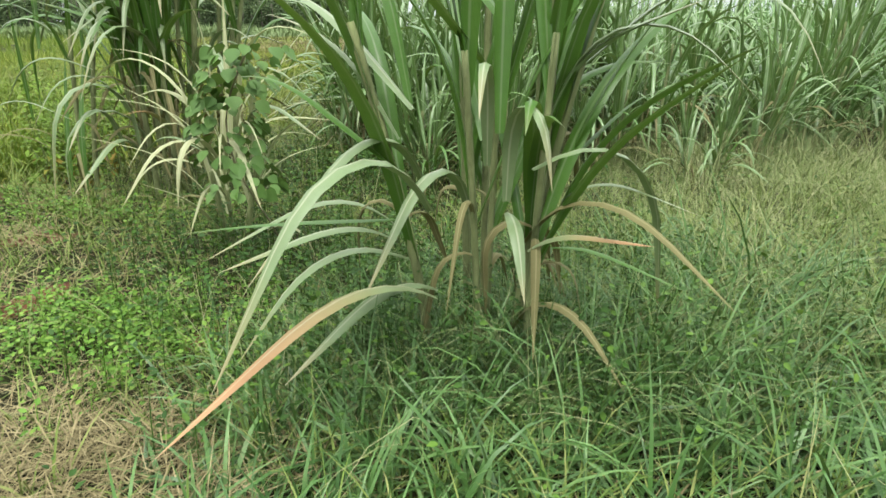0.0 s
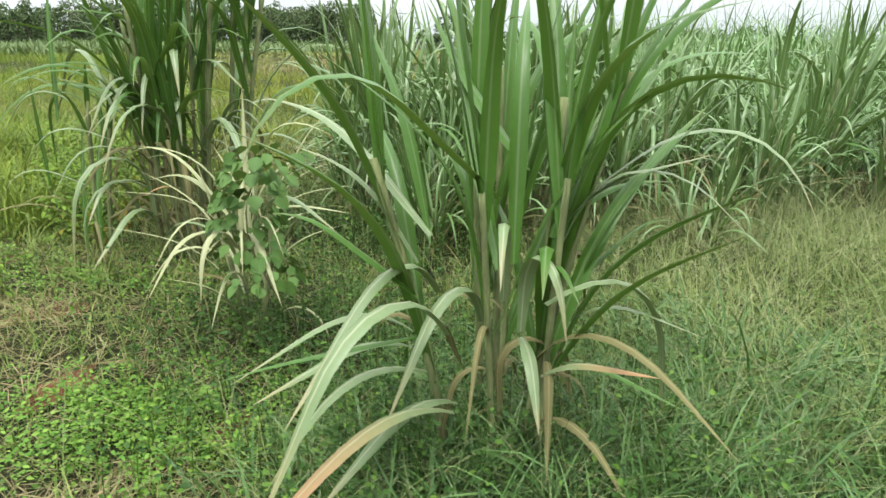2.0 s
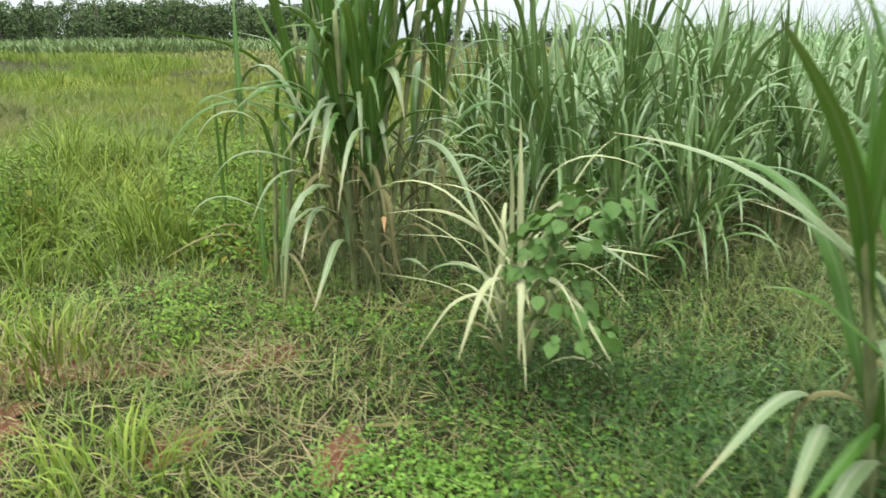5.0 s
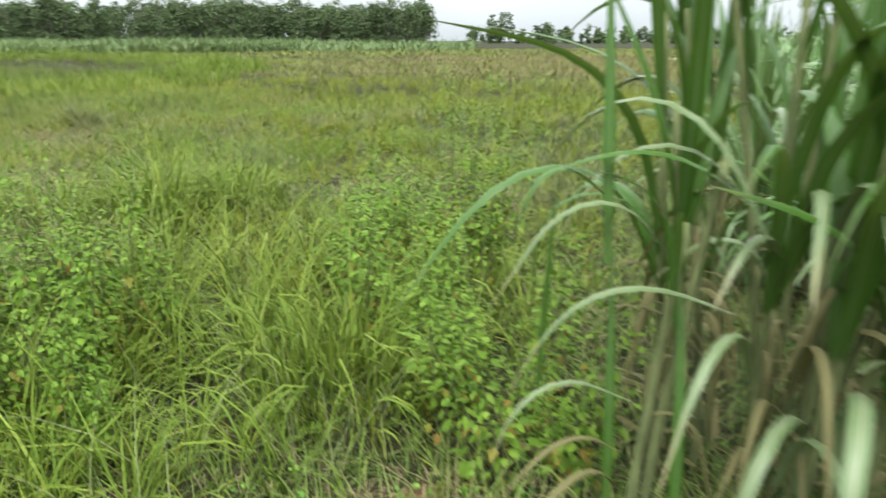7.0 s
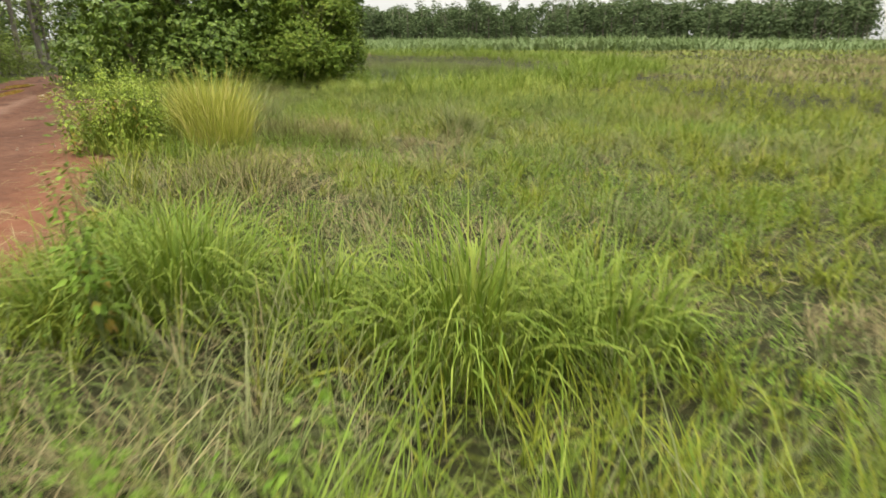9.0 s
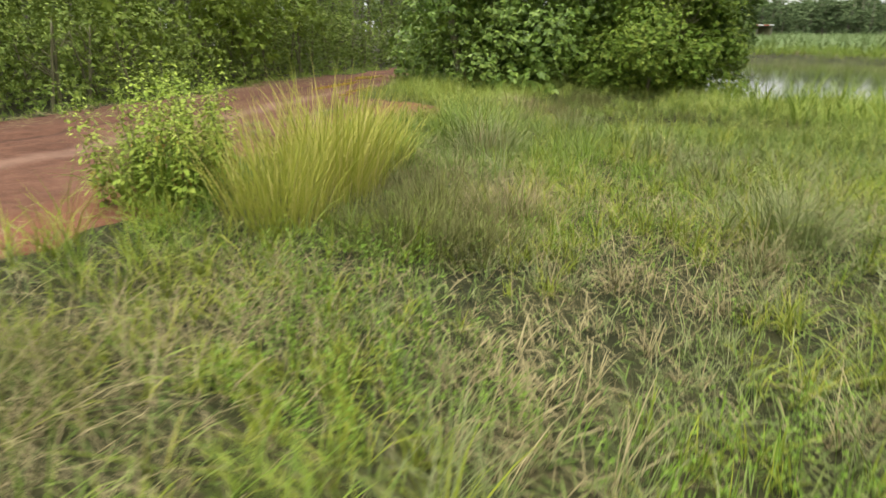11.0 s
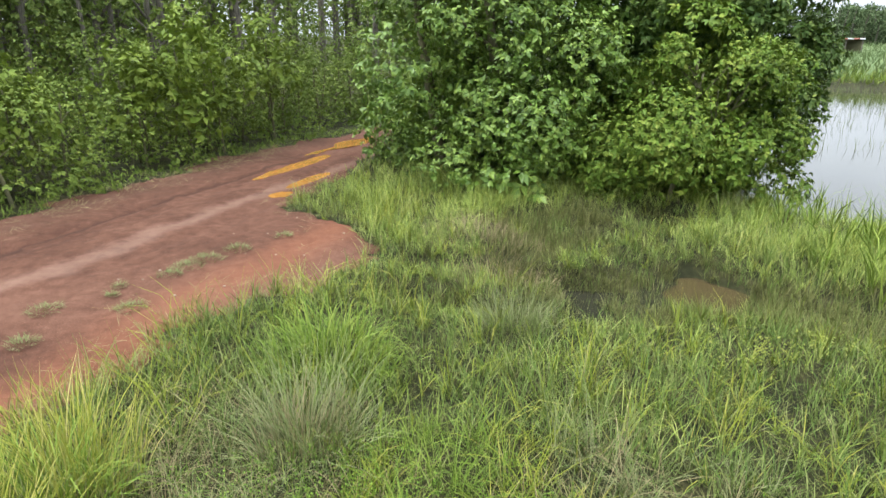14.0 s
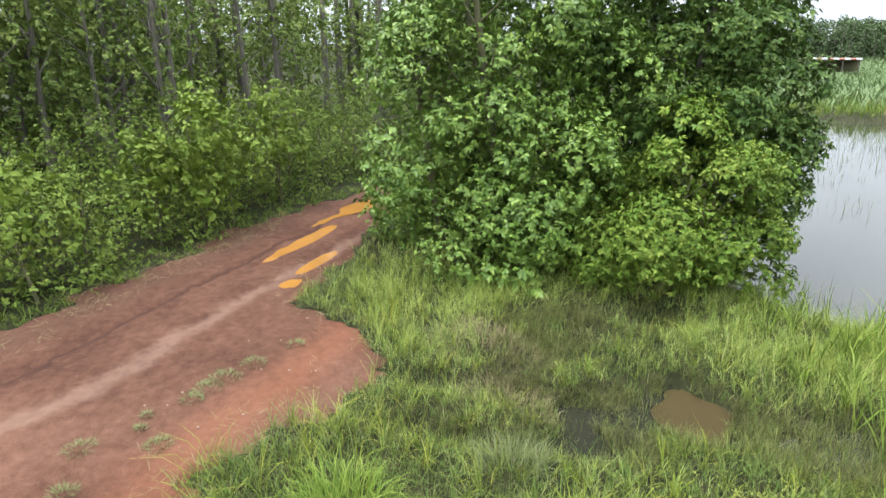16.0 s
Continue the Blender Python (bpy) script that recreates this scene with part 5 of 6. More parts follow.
key_leaves(main, [(-0.26, -0.07, 0.50, 0.62, -2.37, 1.4, 0.1, 0.79, 0.034, "cane"), (0.04, -0.18, 0.55, 0.30, -1.46, 1.4, 1.11, 0.3, 0.0382, "cane_pale")])
# leaves that fan out to both sides of it and straight up
key_leaves(main, [
    (-0.21, -0.03, 0.80, 0.95, 2.38, 0.94, 0.58, 0.57, 0.0425, "cane_pale"), (-0.02, -0.08, 0.92, 0.97, -2.26, 0.94, 2.14, 0.81, 0.0425, "cane"),
    (-0.25, -0.12, 0.65, 0.48, -3.11, 0.87, 1.19, 0.9, 0.0425, "cane"), (-0.25, -0.03, 0.72, 0.52, 2.92, 0.55, 0.75, 0.6, 0.0382, "cane_pale"),
    (0.13, -0.08, 0.81, 0.71, 0.71, 0.35, 0.24, 0.51, 0.051, "cane"), (0.12, -0.03, 0.75, 0.81, 0.5, 0.56, 0.25, 0.5, 0.0425, "cane"),
    (0.15, -0.08, 0.77, 0.70, -0.39, 0.38, 1.94, 0.46, 0.0298, "cane_pale"), (0.20, 0.05, 0.98, 0.94, 0.52, 0.71, 0.89, 0.44, 0.0298, "cane")])
key_leaves(main, [
    (0.15, -0.03, 0.78, 0.54, -0.62, 0.46, 0.75, 0.35, 0.0382, "cane_pale"), (0.25, 0.09, 0.89, 0.81, -0.57, 0.87, 1.83, 0.59, 0.034, "cane_pale"),
    (0.03, -0.25, 0.60, 0.53, -1.3, 0.1, 2.7, 0.55, 0.0425, "cane_pale"), (-0.02, -0.25, 0.69, 0.51, -1.69, 0.26, 2.15, 0.58, 0.034, "cane_pale"),
    (0.09, -0.25, 0.68, 0.88, 0.42, 1.16, 1.84, 0.33, 0.0382, "cane_pale"), (0.09, -0.25, 0.47, 0.32, -0.28, 0.75, 0.87, 0.2, 0.034, "cane_rust"),
    (0.20, -0.08, 0.56, 0.41, -0.14, 0.67, 1.25, 0.2, 0.0255, "cane_pale"), (0.22, 0.01, 0.64, 0.33, 0.01, 0.79, 0.7, 0.9, 0.034, "cane")])
key_leaves(main, [
    (0.18, -0.08, 0.42, 0.38, -0.55, 1.25, 0.58, 0.2, 0.0255, "cane"), (0.06, -0.03, 0.99, 0.66, 2.25, 0.89, -0.2, 0.45, 0.0467, "cane"),
    (-0.02, -0.12, 0.73, 0.85, 1.86, 0.62, -0.2, 0.58, 0.0467, "cane"), (0.02, -0.12, 0.75, 0.90, 1.41, 0.15, 1.17, 0.68, 0.051, "cane"),
    (0.15, -0.08, 0.88, 0.81, 1.65, 0.52, 0.66, 0.79, 0.051, "cane"), (-0.22, 0.01, 0.81, 0.74, 2.14, 0.36, 0.42, 0.5, 0.0425, "cane")])

second = cane_plant((-1.7, 4.03), 18, 2.7, 0.36, 118, 22, (-1.2, 1.3), "tall dense sugarcane clump with withered lower leaves", dry=22, width=0.052, lowL=(0.45, 0.8), reach=1.2, t0=0.38, sheath=5, flop=0.62, top_lean=(0.02, 0.42), tall=(0.42, 0.66), low_at=(0.18, 0.45), sag=2.2)
key_leaves(second, [
    (-0.04, -0.28, 0.25, 1.21, -2.3, 0.12, 3, 0.39, 0.039, "cane_pale"), (-0.04, -0.43, 0.37, 1.21, -2.06, 0.03, 2.94, 0.4, 0.0468, "cane_pale"),
    (-0.15, -0.38, 0.35, 0.70, -1.67, 0.36, 2.02, 0.48, 0.039, "cane_pale"), (-0.04, -0.43, 0.33, 0.70, -1.71, 0.18, 1.91, 0.2, 0.0429, "cane_pale"),
    (0.15, -0.23, 0.66, 1.14, -1.73, 0.67, 1.94, 0.55, 0.0429, "cane_pale"), (0.23, -0.23, 0.73, 1.10, -0.9, 0.5, 2.1, 0.33, 0.0468, "cane_pale"),
    (0.25, -0.23, 0.55, 0.70, 0.35, 0.01, 2.94, 0.35, 0.039, "cane_pale"), (0.31, -0.13, 0.68, 0.89, 0.22, 0.96, 1.72, 0.41, 0.0351, "cane_pale")])
key_leaves(second, [
    (-0.26, -0.23, 1.06, 0.63, 3.23, 0.98, 0.97, 0.46, 0.0351, "cane"), (-0.25, -0.33, 1.00, 0.96, 2.45, 0.53, 1.94, 0.47, 0.039, "cane_pale"),
    (-0.26, -0.21, 1.05, 0.75, 2.9, 0.57, 2.1, 0.35, 0.0312, "cane_pale"), (-0.30, -0.31, 0.80, 0.70, 3.18, 1.2, 1.45, 0.46, 0.0312, "cane_pale"),
    (0.14, -0.28, 0.39, 0.89, -1.47, 1.05, 0.49, 0.54, 0.0351, "cane_rust"), (0.21, -0.33, 0.23, 0.46, -1.11, 1.1, 0.55, 0.52, 0.0312, "cane_pale"),
    (-0.04, -0.43, 0.71, 0.29, 0.59, 1.14, 0.88, 0.2, 0.0234, "cane_rust"), (-0.40, -0.41, 0.12, 0.80, 1.55, 0.1, 0.3, 0.45, 0.0351, "cane")])
lone = cane_plant((-2.2, 3.75), 2, 2.0, 0.07, 4, 0, (-2.2, 0.8), "thin sugarcane shoots standing beside a clump", dry=3, width=0.04, lowL=(0.4, 0.6), reach=0.45, sheath=1, tall=(0.5, 0.62))
key_leaves(lone, [
    (-0.1, 0.1, 1.05, 0.4, -2.5, 0.94, 1.9, 0.55, 0.0273, "cane"), (-0.1, 0.0, 0.9, 0.85, 1.72, 0.2, 0.5, 0.9, 0.0312, "cane"),
    (0.0, 0.02, 0.5, 0.6, -2.6, 1.03, 1.9, 0.6, 0.0273, "cane_pale"), (-0.25, 0.05, 0.5, 0.65, -1.15, 0.05, 0.05, 0.55, 0.0234, "cane"),
    (0.02, 0.02, 0.95, 0.6, 3.4, 0.6, 1.96, 0.35, 0.0312, "cane_pale"), (0.0, 0.1, 1.0, 0.7, 2.82, 0.7, 2.4, 0.25, 0.0273, "cane"), (-0.05, -0.02, 0.1, 0.85, 1.6, 0.1, 0.2, 0.3, 0.0312, "cane")])
yellow = cane_plant((-0.94, 2.7), 4, 1.2, 0.05, 10, 0, (-1.7, 1.6), "small sugarcane plant with bleached yellow leaves", top="cane_yellow", low="cane_yellow", dry=2, width=0.03, lowL=(0.5, 0.8), top_lean=(0.1, 0.7), reach=0.75, t0=0.1, sheath=0, tall=(0.3, 0.45))
key_leaves(yellow, [
    (-0.00, -0.02, 0.52, 0.63, -2.72, 0.29, 1.17, 0.63, 0.026, "cane_yellow"), (-0.02, -0.02, 0.55, 0.62, -2.6, 0.02, 0.4, 0.8, 0.0294, "cane_yellow"),
    (0.02, 0.02, 0.53, 0.65, 1.63, 0.12, 0.1, 0.5, 0.0277, "cane_yellow"), (-0.03, -0.06, 0.62, 0.69, 2.5, 0.9, 0.9, 0.41, 0.0303, "cane_yellow"),
    (-0.05, -0.02, 0.62, 0.84, 2.8, 0.7, 1.57, 0.55, 0.026, "cane_yellow"), (0.03, 0.07, 0.58, 0.78, -0.5, 0.2, 1.7, 0.6, 0.0277, "cane_yellow"),
    (0.06, 0.07, 0.58, 0.65, 0.29, 0.55, 0.94, 0.9, 0.026, "cane_yellow")])
key_leaves(yellow, [
    (-0.03, -0.06, 0.50, 0.57, -2.05, 0.8, 1.6, 0.4, 0.0294, "cane_yellow"), (-0.07, -0.11, 0.48, 0.43, -2.8, 1, 1.52, 0.34, 0.0277, "cane_yellow"),
    (0.01, -0.11, 0.50, 0.55, -1.7, 0.8, 2.1, 0.5, 0.0303, "cane_yellow"), (0.03, -0.11, 0.55, 0.54, -1, 0.9, 1.4, 0.3, 0.0294, "cane_yellow"),
    (-0.09, -0.02, 0.53, 0.42, 2.9, 1.1, 1.35, 0.46, 0.026, "cane_pale"), (0.09, 0.07, 0.62, 0.52, -0.6, 1.25, 0.3, 0.36, 0.026, "cane_yellow"), (0.09, -0.02, 0.60, 0.52, -0.54, 0.3, 1.75, 0.3, 0.0303, "cane_pale")])

# the field's edge: a few plants grown once and repeated
edge = [cane_plant((x, y), 5, h, 0.24, n, 7, (-1.6, 1.6), "green sugarcane plant at the field's edge", low="cane_sheen", top="cane_sheen", dry=13, width=0.046, reach=1.1, t0=0.25, sheath=2, flop=0.85, tall=(0.4, 0.6), ground=0.0, group="field edge plants")
        for x, y, h, n in [(0.5, 5.0, 2.1, 45), (1.5, 4.85, 1.9, 40), (-0.35, 4.75, 1.7, 40), (2.6, 5.0, 1.6, 40)]]
for x, y, sc in [(-0.75, 5.5, 1.0), (0.15, 5.7, 1.1), (0.95, 5.6, 0.95), (1.0, 4.4, 0.72), (0.3, 4.1, 0.62), (2.0, 5.4, 0.9), (2.1, 4.5, 0.66), (3.2, 5.5, 0.9), (3.9, 5.2, 0.8), (3.2, 4.7, 0.66), (4.6, 5.7, 0.95), (1.4, 6.3, 1.1), (-0.2, 6.4, 1.15),
                 (2.5, 6.2, 0.95), (0.6, 6.7, 1.2), (3.6, 6.4, 0.95), (5.2, 6.2, 1.0), (4.4, 6.8, 1.0), (-0.1, 3.85, 0.5), (-0.55, 4.3, 0.55), (1.6, 3.9, 0.5), (-0.5, 7.2, 1.1), (-0.6, 4.95, 0.85), (0.0, 5.15, 0.9), (0.5, 4.5, 0.75), (-0.15, 4.35, 0.7), (-0.9, 6.2, 1.0), (0.75, 5.05, 0.9), (0.2, 4.75, 0.8), (1.3, 5.2, 0.9)]:
    copy_thing(edge[int(R.integers(0, 4))], pose(x, y, float(land(x, y)), 0, 0, R.uniform(0, 360)) @ Matrix.Scale(sc, 4))

R = np.random.default_rng(26)
# cane field behind: rows of plants down to the far end
cf = lambda x, y: cane_field_in(x, y) * (0.4 + 0.6 * (np.sin(x * 4.2 + y * 1.2) > -0.2))
c = np.concatenate([scatter(700, -1, 4.5, 16, 24, cf), scatter(330, -0.5, 4.5, 9, 11, cf)])
p = np.repeat(c, 22, 0)
n = len(p)
p[:, :2] += R.normal(0, 0.1, (n, 2))
back = smooth(np.hypot(p[:, 0] - 1, p[:, 1]), 6, 12)
size = np.repeat(R.uniform(0.75, 1.15, len(c)), 22)
g = blades(p, R.uniform(0.7, 1.25, n) * size * (0.9 + 0.9 * back), R.uniform(0, 6.3, n), R.uniform(0.02, 0.4, n), 2.6 * R.random(n), R.uniform(0.022, 0.04, n), 7, R.uniform(-0.8, 0.8, n), kink=R.uniform(0.45, 0.9, n))
obj("cane_field", g, M["crop"], label="dense field of young green sugarcane", category="cane field", kind="stuff")
cf2 = lambda x, y: cane_field_in(x, y) * ((x > 16) | (y > 24)) * (np.abs(np.arctan2(x, y)) < 0.9)
p = scatter(14000, -1, 5, 80, 100, cf2)
n = len(p)
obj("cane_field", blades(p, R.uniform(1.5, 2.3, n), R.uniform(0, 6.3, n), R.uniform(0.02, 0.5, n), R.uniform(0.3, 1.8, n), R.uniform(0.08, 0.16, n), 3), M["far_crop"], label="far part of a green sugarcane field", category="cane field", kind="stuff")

R = np.random.default_rng(27)
# vine with round leaves climbing by the yellow plant
vine = empty("climbing_vine", (-0.76, 2.42, 0.0), "leafy green vine with round leaves climbing a cane", "vine")
q = np.linspace(0, 1, 14)
obj("stem", tube(np.stack([0.1 * np.sin(q * 7), 0.08 * np.cos(q * 9), q * 0.95], 1), 0.004, 5), M["twig"], vine)
m = 190
t = R.uniform(0.45, 1, m)
a = R.uniform(0, 6.3, m)
b = np.stack([0.1 * np.sin(t * 7) + 0.12 * np.cos(a), 0.08 * np.cos(t * 9) + 0.12 * np.sin(a), t * 0.95], 1)
z_ = R.uniform(0.03, 0.07, m)
obj("foliage", round_leaves(b, np.stack([np.cos(a), np.sin(a), -0.7 + 0 * a], 1), np.stack([np.cos(a) * 0.6, np.sin(a) * 0.6, 0.8 + 0 * a], 1) + R.normal(0, 0.5, (m, 3)), z_, z_ * R.uniform(0.85, 1.05, m)), M["vine"], vine)

R = np.random.default_rng(28)
# ---- bushes and trees ----
SPRAY = 6


def crown(lumps, n, leaf, droop=0.35, sub=0.5):
    """Leaf sprays on many small lumps that stand out from a few large ones, with dark gaps between and some filling inside."""
    n = n // SPRAY
    lm = np.array(lumps, float)
    area = lm[:, 3] * lm[:, 4] + lm[:, 3] * lm[:, 5] + lm[:, 4] * lm[:, 5]
    m = max(10, int(area.sum() * 1.5 / sub ** 2))
    pick = R.choice(len(lm), m, p=area / area.sum())
    d = sphere_dirs(m)
    d[:, 2] = np.where(d[:, 2] < -0.93, -d[:, 2], d[:, 2])
    c = lm[pick, :3] + d * lm[pick, 3:6] * R.uniform(0.62, 1.06, (m, 1))
    inside = (((c[:, None] - lm[None, :, :3]) / lm[None, :, 3:6]) ** 2).sum(-1).min(1) < 0.5
    c, d = c[~inside], d[~inside]
    rs = sub * R.uniform(0.5, 1.6, len(c))
    k = R.choice(len(c), n, p=rs ** 2 / (rs ** 2).sum())
    e = unit(sphere_dirs(n) + d[k] * 0.75 + np.array([0, 0, 0.25]))
    b = c[k] + e * (rs[k] * R.uniform(0.55, 1.1, n))[:, None]
    al = e * 0.45 + R.normal(0, 0.55, (n, 3)) + np.array([0, 0, -0.25 - droop])
    nor = np.array([[0, 0, 0.55]]) + e + R.normal(0, 0.28, (n, 3))
    fill = R.random(n) < 0.3
    kf = R.choice(len(lm), n, p=area / area.sum())
    b[fill] = (lm[kf, :3] + sphere_dirs(n) * lm[kf, 3:6] * R.uniform(0.3, 0.75, (n, 1)))[fill]
    s = R.uniform(0.6, 1.25, n) * leaf * (0.8 + 0.4 * R.random(len(c)))[k]
    ok_ = b[:, 2] > 0.05
    b, al, nor, s = b[ok_], unit(al[ok_]), nor[ok_], s[ok_]
    # each spray: a rosette of leaves round the end of a short twig, the outer ones hanging
    side = unit(np.cross(al, nor))
    out = []
    for j in range(SPRAY):
        u = (j + 0.5) / SPRAY
        ang = (u - 0.5) * 3.6
        d_ = al * math.cos(ang) + side * math.sin(ang) + R.normal(0, 0.24, al.shape) - np.array([0, 0, 0.5 * droop])
        z_ = s * R.uniform(0.75, 1.15, len(s))
        pos = b + al * (s * (0.75 - 0.5 * abs(u - 0.5)))[:, None] * R.uniform(0.3, 1.0, (len(s), 1))
        out.append(leaves(pos, d_, nor + R.normal(0, 0.25, nor.shape), z_, z_ * R.uniform(0.42, 0.62, len(s))))
    return joined(*out)


def trunk_geo(h, r, lean=0.05, limbs=6, reach=1.0, start=0.35):
    az = R.uniform(0, 6.3)
    q = np.linspace(0, 1, 9)
    wob = np.cumsum(R.normal(0, 0.02 * h / 8, (9, 2)), 0)
    pts = np.stack([np.cos(az) * lean * h * q + wob[:, 0], np.sin(az) * lean * h * q + wob[:, 1], h * q - 0.15], 1)
    gs = [tube(pts, r * (1.25 - 1.0 * q ** 0.8) + 0.008, 8)]
    for k in range(limbs):
        t = R.uniform(start, 0.92)
        p0 = np.array([np.interp(t, q, pts[:, c]) for c in range(3)])
        a = R.uniform(0, 6.3)
        ln = reach * R.uniform(0.6, 1.1) * (1.2 - t)
        u = np.linspace(0, 1, 5)
        gs.append(tube(p0 + np.stack([np.cos(a) * ln * u, np.sin(a) * ln * u, ln * (0.7 * u + 0.2 * u * u)], 1), r * 0.45 * (1.15 - t) * (1.1 - u) + 0.006, 5))
    return joined(*gs)


def tree(name, place, lumps, n, leaf, material, h, r, label, category, group="", limbs=8, reach=1.6, trunks=1, start=0.35, droop=0.35, bark="bark", sub=0.5):
    z = float(land(*place))
    base = empty(name, (place[0], place[1], z), label, category, group)
    for k in range(trunks):
        tr = obj("trunk", trunk_geo(h * R.uniform(0.85, 1), r * R.uniform(0.7, 1), 0.05 if trunks == 1 else 0.16, limbs, reach, start), M[bark], base)
        if trunks > 1:
            tr.location = (R.uniform(-0.7, 0.7), R.uniform(-0.7, 0.7), 0)
    lm = [(l[0] - place[0], l[1] - place[1], *l[2:]) for l in lumps]
    obj("crown", crown(lm, n, leaf, droop, sub), M[material], base)
    return base


tree("bush", (-22.7, 15.9), [(-22.5, 15.5, 2.3, 1.6, 1.5, 2.5), (-23.4, 16.6, 4.4, 1.9, 1.9, 2.6), (-21.8, 16.9, 1.7, 1.2, 1.2, 1.8), (-24.6, 15.3, 2.4, 1.5, 1.1, 2.6), (-22.6, 17.7, 3.2, 1.5, 1.4, 1.8), (-26.2, 15.7, 2.6, 1.7, 1.1, 2.8), (-24.6, 16.0, 6.4, 1.8, 1.8, 1.8), (-24.7, 14.8, 0.9, 1.2, 0.8, 1.2), (-22.0, 15.6, 0.7, 1.1, 0.9, 1.0), (-21.9, 16.7, 1.0, 1.0, 1.0, 1.2), (-21.6, 17.5, 1.2, 0.9, 0.9, 1.4)],
     150000, 0.115, "bush", 7.0, 0.12, "big rounded bush with glossy dark green leaves", "bush", droop=0.16, sub=0.68, trunks=4, bark="twig")
tree("bush", (-21.3, 16.2), [(-21.35, 16.3, 0.9, 0.7, 0.7, 1.3)], 1700, 0.2, "bush", 1.6, 0.03, "leafy green shrub at the foot of a bush", "bush", trunks=2, bark="twig")
tree("bush", (-20.2, 19.2), [(-20.3, 19.3, 1.15, 1.1, 1.15, 1.7), (-20.2, 20.15, 0.9, 0.85, 0.85, 1.2), (-20.9, 19.0, 1.9, 0.8, 0.9, 1.2), (-20.9, 18.5, 0.9, 0.9, 0.8, 1.2), (-20.6, 19.9, 0.5, 0.9, 0.8, 0.7), (-19.9, 19.5, 0.5, 0.8, 0.9, 0.6), (-21.6, 18.5, 1.4, 0.9, 0.9, 1.5), (-21.2, 18.0, 0.6, 0.8, 0.7, 0.8)], 78000, 0.105, "bush_light", 2.6, 0.05, "rounded bush with yellow-green leaves and climbing vines", "bush", droop=0.2, sub=0.6, trunks=3, bark="twig")
tree("pond_tree", (-23.4, 21.0), [(-23.2, 20.6, 4.6, 2.0, 2.0, 3.2), (-22.6, 21.5, 3.6, 1.5, 1.5, 2.0), (-22.0, 22.0, 2.4, 1.0, 0.9, 1.2), (-24.6, 21.4, 6.2, 1.9, 1.9, 2.6), (-22.6, 21.6, 4.4, 1.1, 1.1, 2.4), (-21.8, 22.2, 2.4, 0.8, 0.8, 0.9), (-23.0, 19.2, 3.6, 1.2, 1.2, 1.8), (-23.3, 20.2, 1.4, 1.2, 1.2, 1.6), (-23.1, 21.4, 5.8, 1.2, 1.2, 2.2), (-22.2, 21.0, 3.2, 1.3, 1.6, 2.4), (-21.6, 22.5, 2.3, 0.8, 0.8, 0.8), (-24.2, 19.6, 6.6, 1.8, 1.8, 2.2)], 115000, 0.13, "tree_dark", 8.5, 0.17, "dark dense tree leaning over the pond", "tree", trunks=3, droop=0.3)

R = np.random.default_rng(29)
# woods beyond the road: shrub edge, saplings, then trees
for k in range(17):
    s, w = 15.5 + k * 1.45 + R.uniform(-0.3, 0.3), -5.6 - R.uniform(0, 0.5)
    if k > 10:
        w += (s - 30) * 0.12
    c = s * RD + w * RN
    b_ = c - RN * 1.7
    h = R.uniform(0.9, 1.25)
    tree("shrub", (c[0], c[1]), [(c[0], c[1], h * 0.75, 0.95, 0.95, h * 0.95), (b_[0], b_[1], h * 1.15, 1.3, 1.3, h * 1.15), (b_[0] - RN[0] * 1.5, b_[1] - RN[1] * 1.5, h * 1.2, 1.2, 1.2, h * 1.1), (c[0] + RN[0] * 0.4, c[1] + RN[1] * 0.4, h * 0.3, 0.8, 0.7, h * 0.4), (c[0] + RD[0] * 0.7, c[1] + RD[1] * 0.7, h * 0.45, 0.8, 0.7, h * 0.6)],
         14500, 0.068, "shrub", h * 1.7, 0.03, "green roadside shrub at the edge of the woods", "shrub", "roadside shrubs", trunks=3, limbs=5, reach=0.8, droop=0.02, bark="twig")
for px, py, h in [(-24.9, 8.7, 3.0), (-25.6, 9.6, 2.9), (-26.4, 10.2, 2.7), (-22.5, 7.0, 2.4), (-28.2, 11.3, 3.1), (-27.6, 9.6, 3.3)]:
    tree("sapling", (px, py), [(px, py, h * 0.8, 0.5, 0.5, 0.55), (px + 0.2, py, h * 0.5, 0.45, 0.45, 0.5)], 1100, 0.17, "sapling", h, 0.025, "light green large-leaved sapling among shrubs", "sapling", "saplings", limbs=5, reach=0.6, droop=0.1, bark="twig")
for k in range(54):
    s, w = R.uniform(12, 46), -8.5 - 13 * R.random() ** 1.2
    if k > 41:
        s, w = R.uniform(36, 54), R.uniform(-11, -5)
    c = s * RD + w * RN
    h = R.uniform(9, 13)
    lumps = [(c[0] + R.normal(0, 0.6), c[1] + R.normal(0, 0.6), h * f, R.uniform(0.8, 1.6), R.uniform(0.8, 1.6), R.uniform(0.7, 1.3)) for f in R.uniform(0.16, 1.0, 10)]
    tree("forest_tree", (c[0], c[1]), lumps, 3000, 0.15, "wood_leaf", h, R.uniform(0.09, 0.17), "slender woodland tree with grey trunk and sparse leaves", "tree", "woodland trees", limbs=9, reach=1.8, start=0.25, droop=0.12)


R = np.random.default_rng(30)


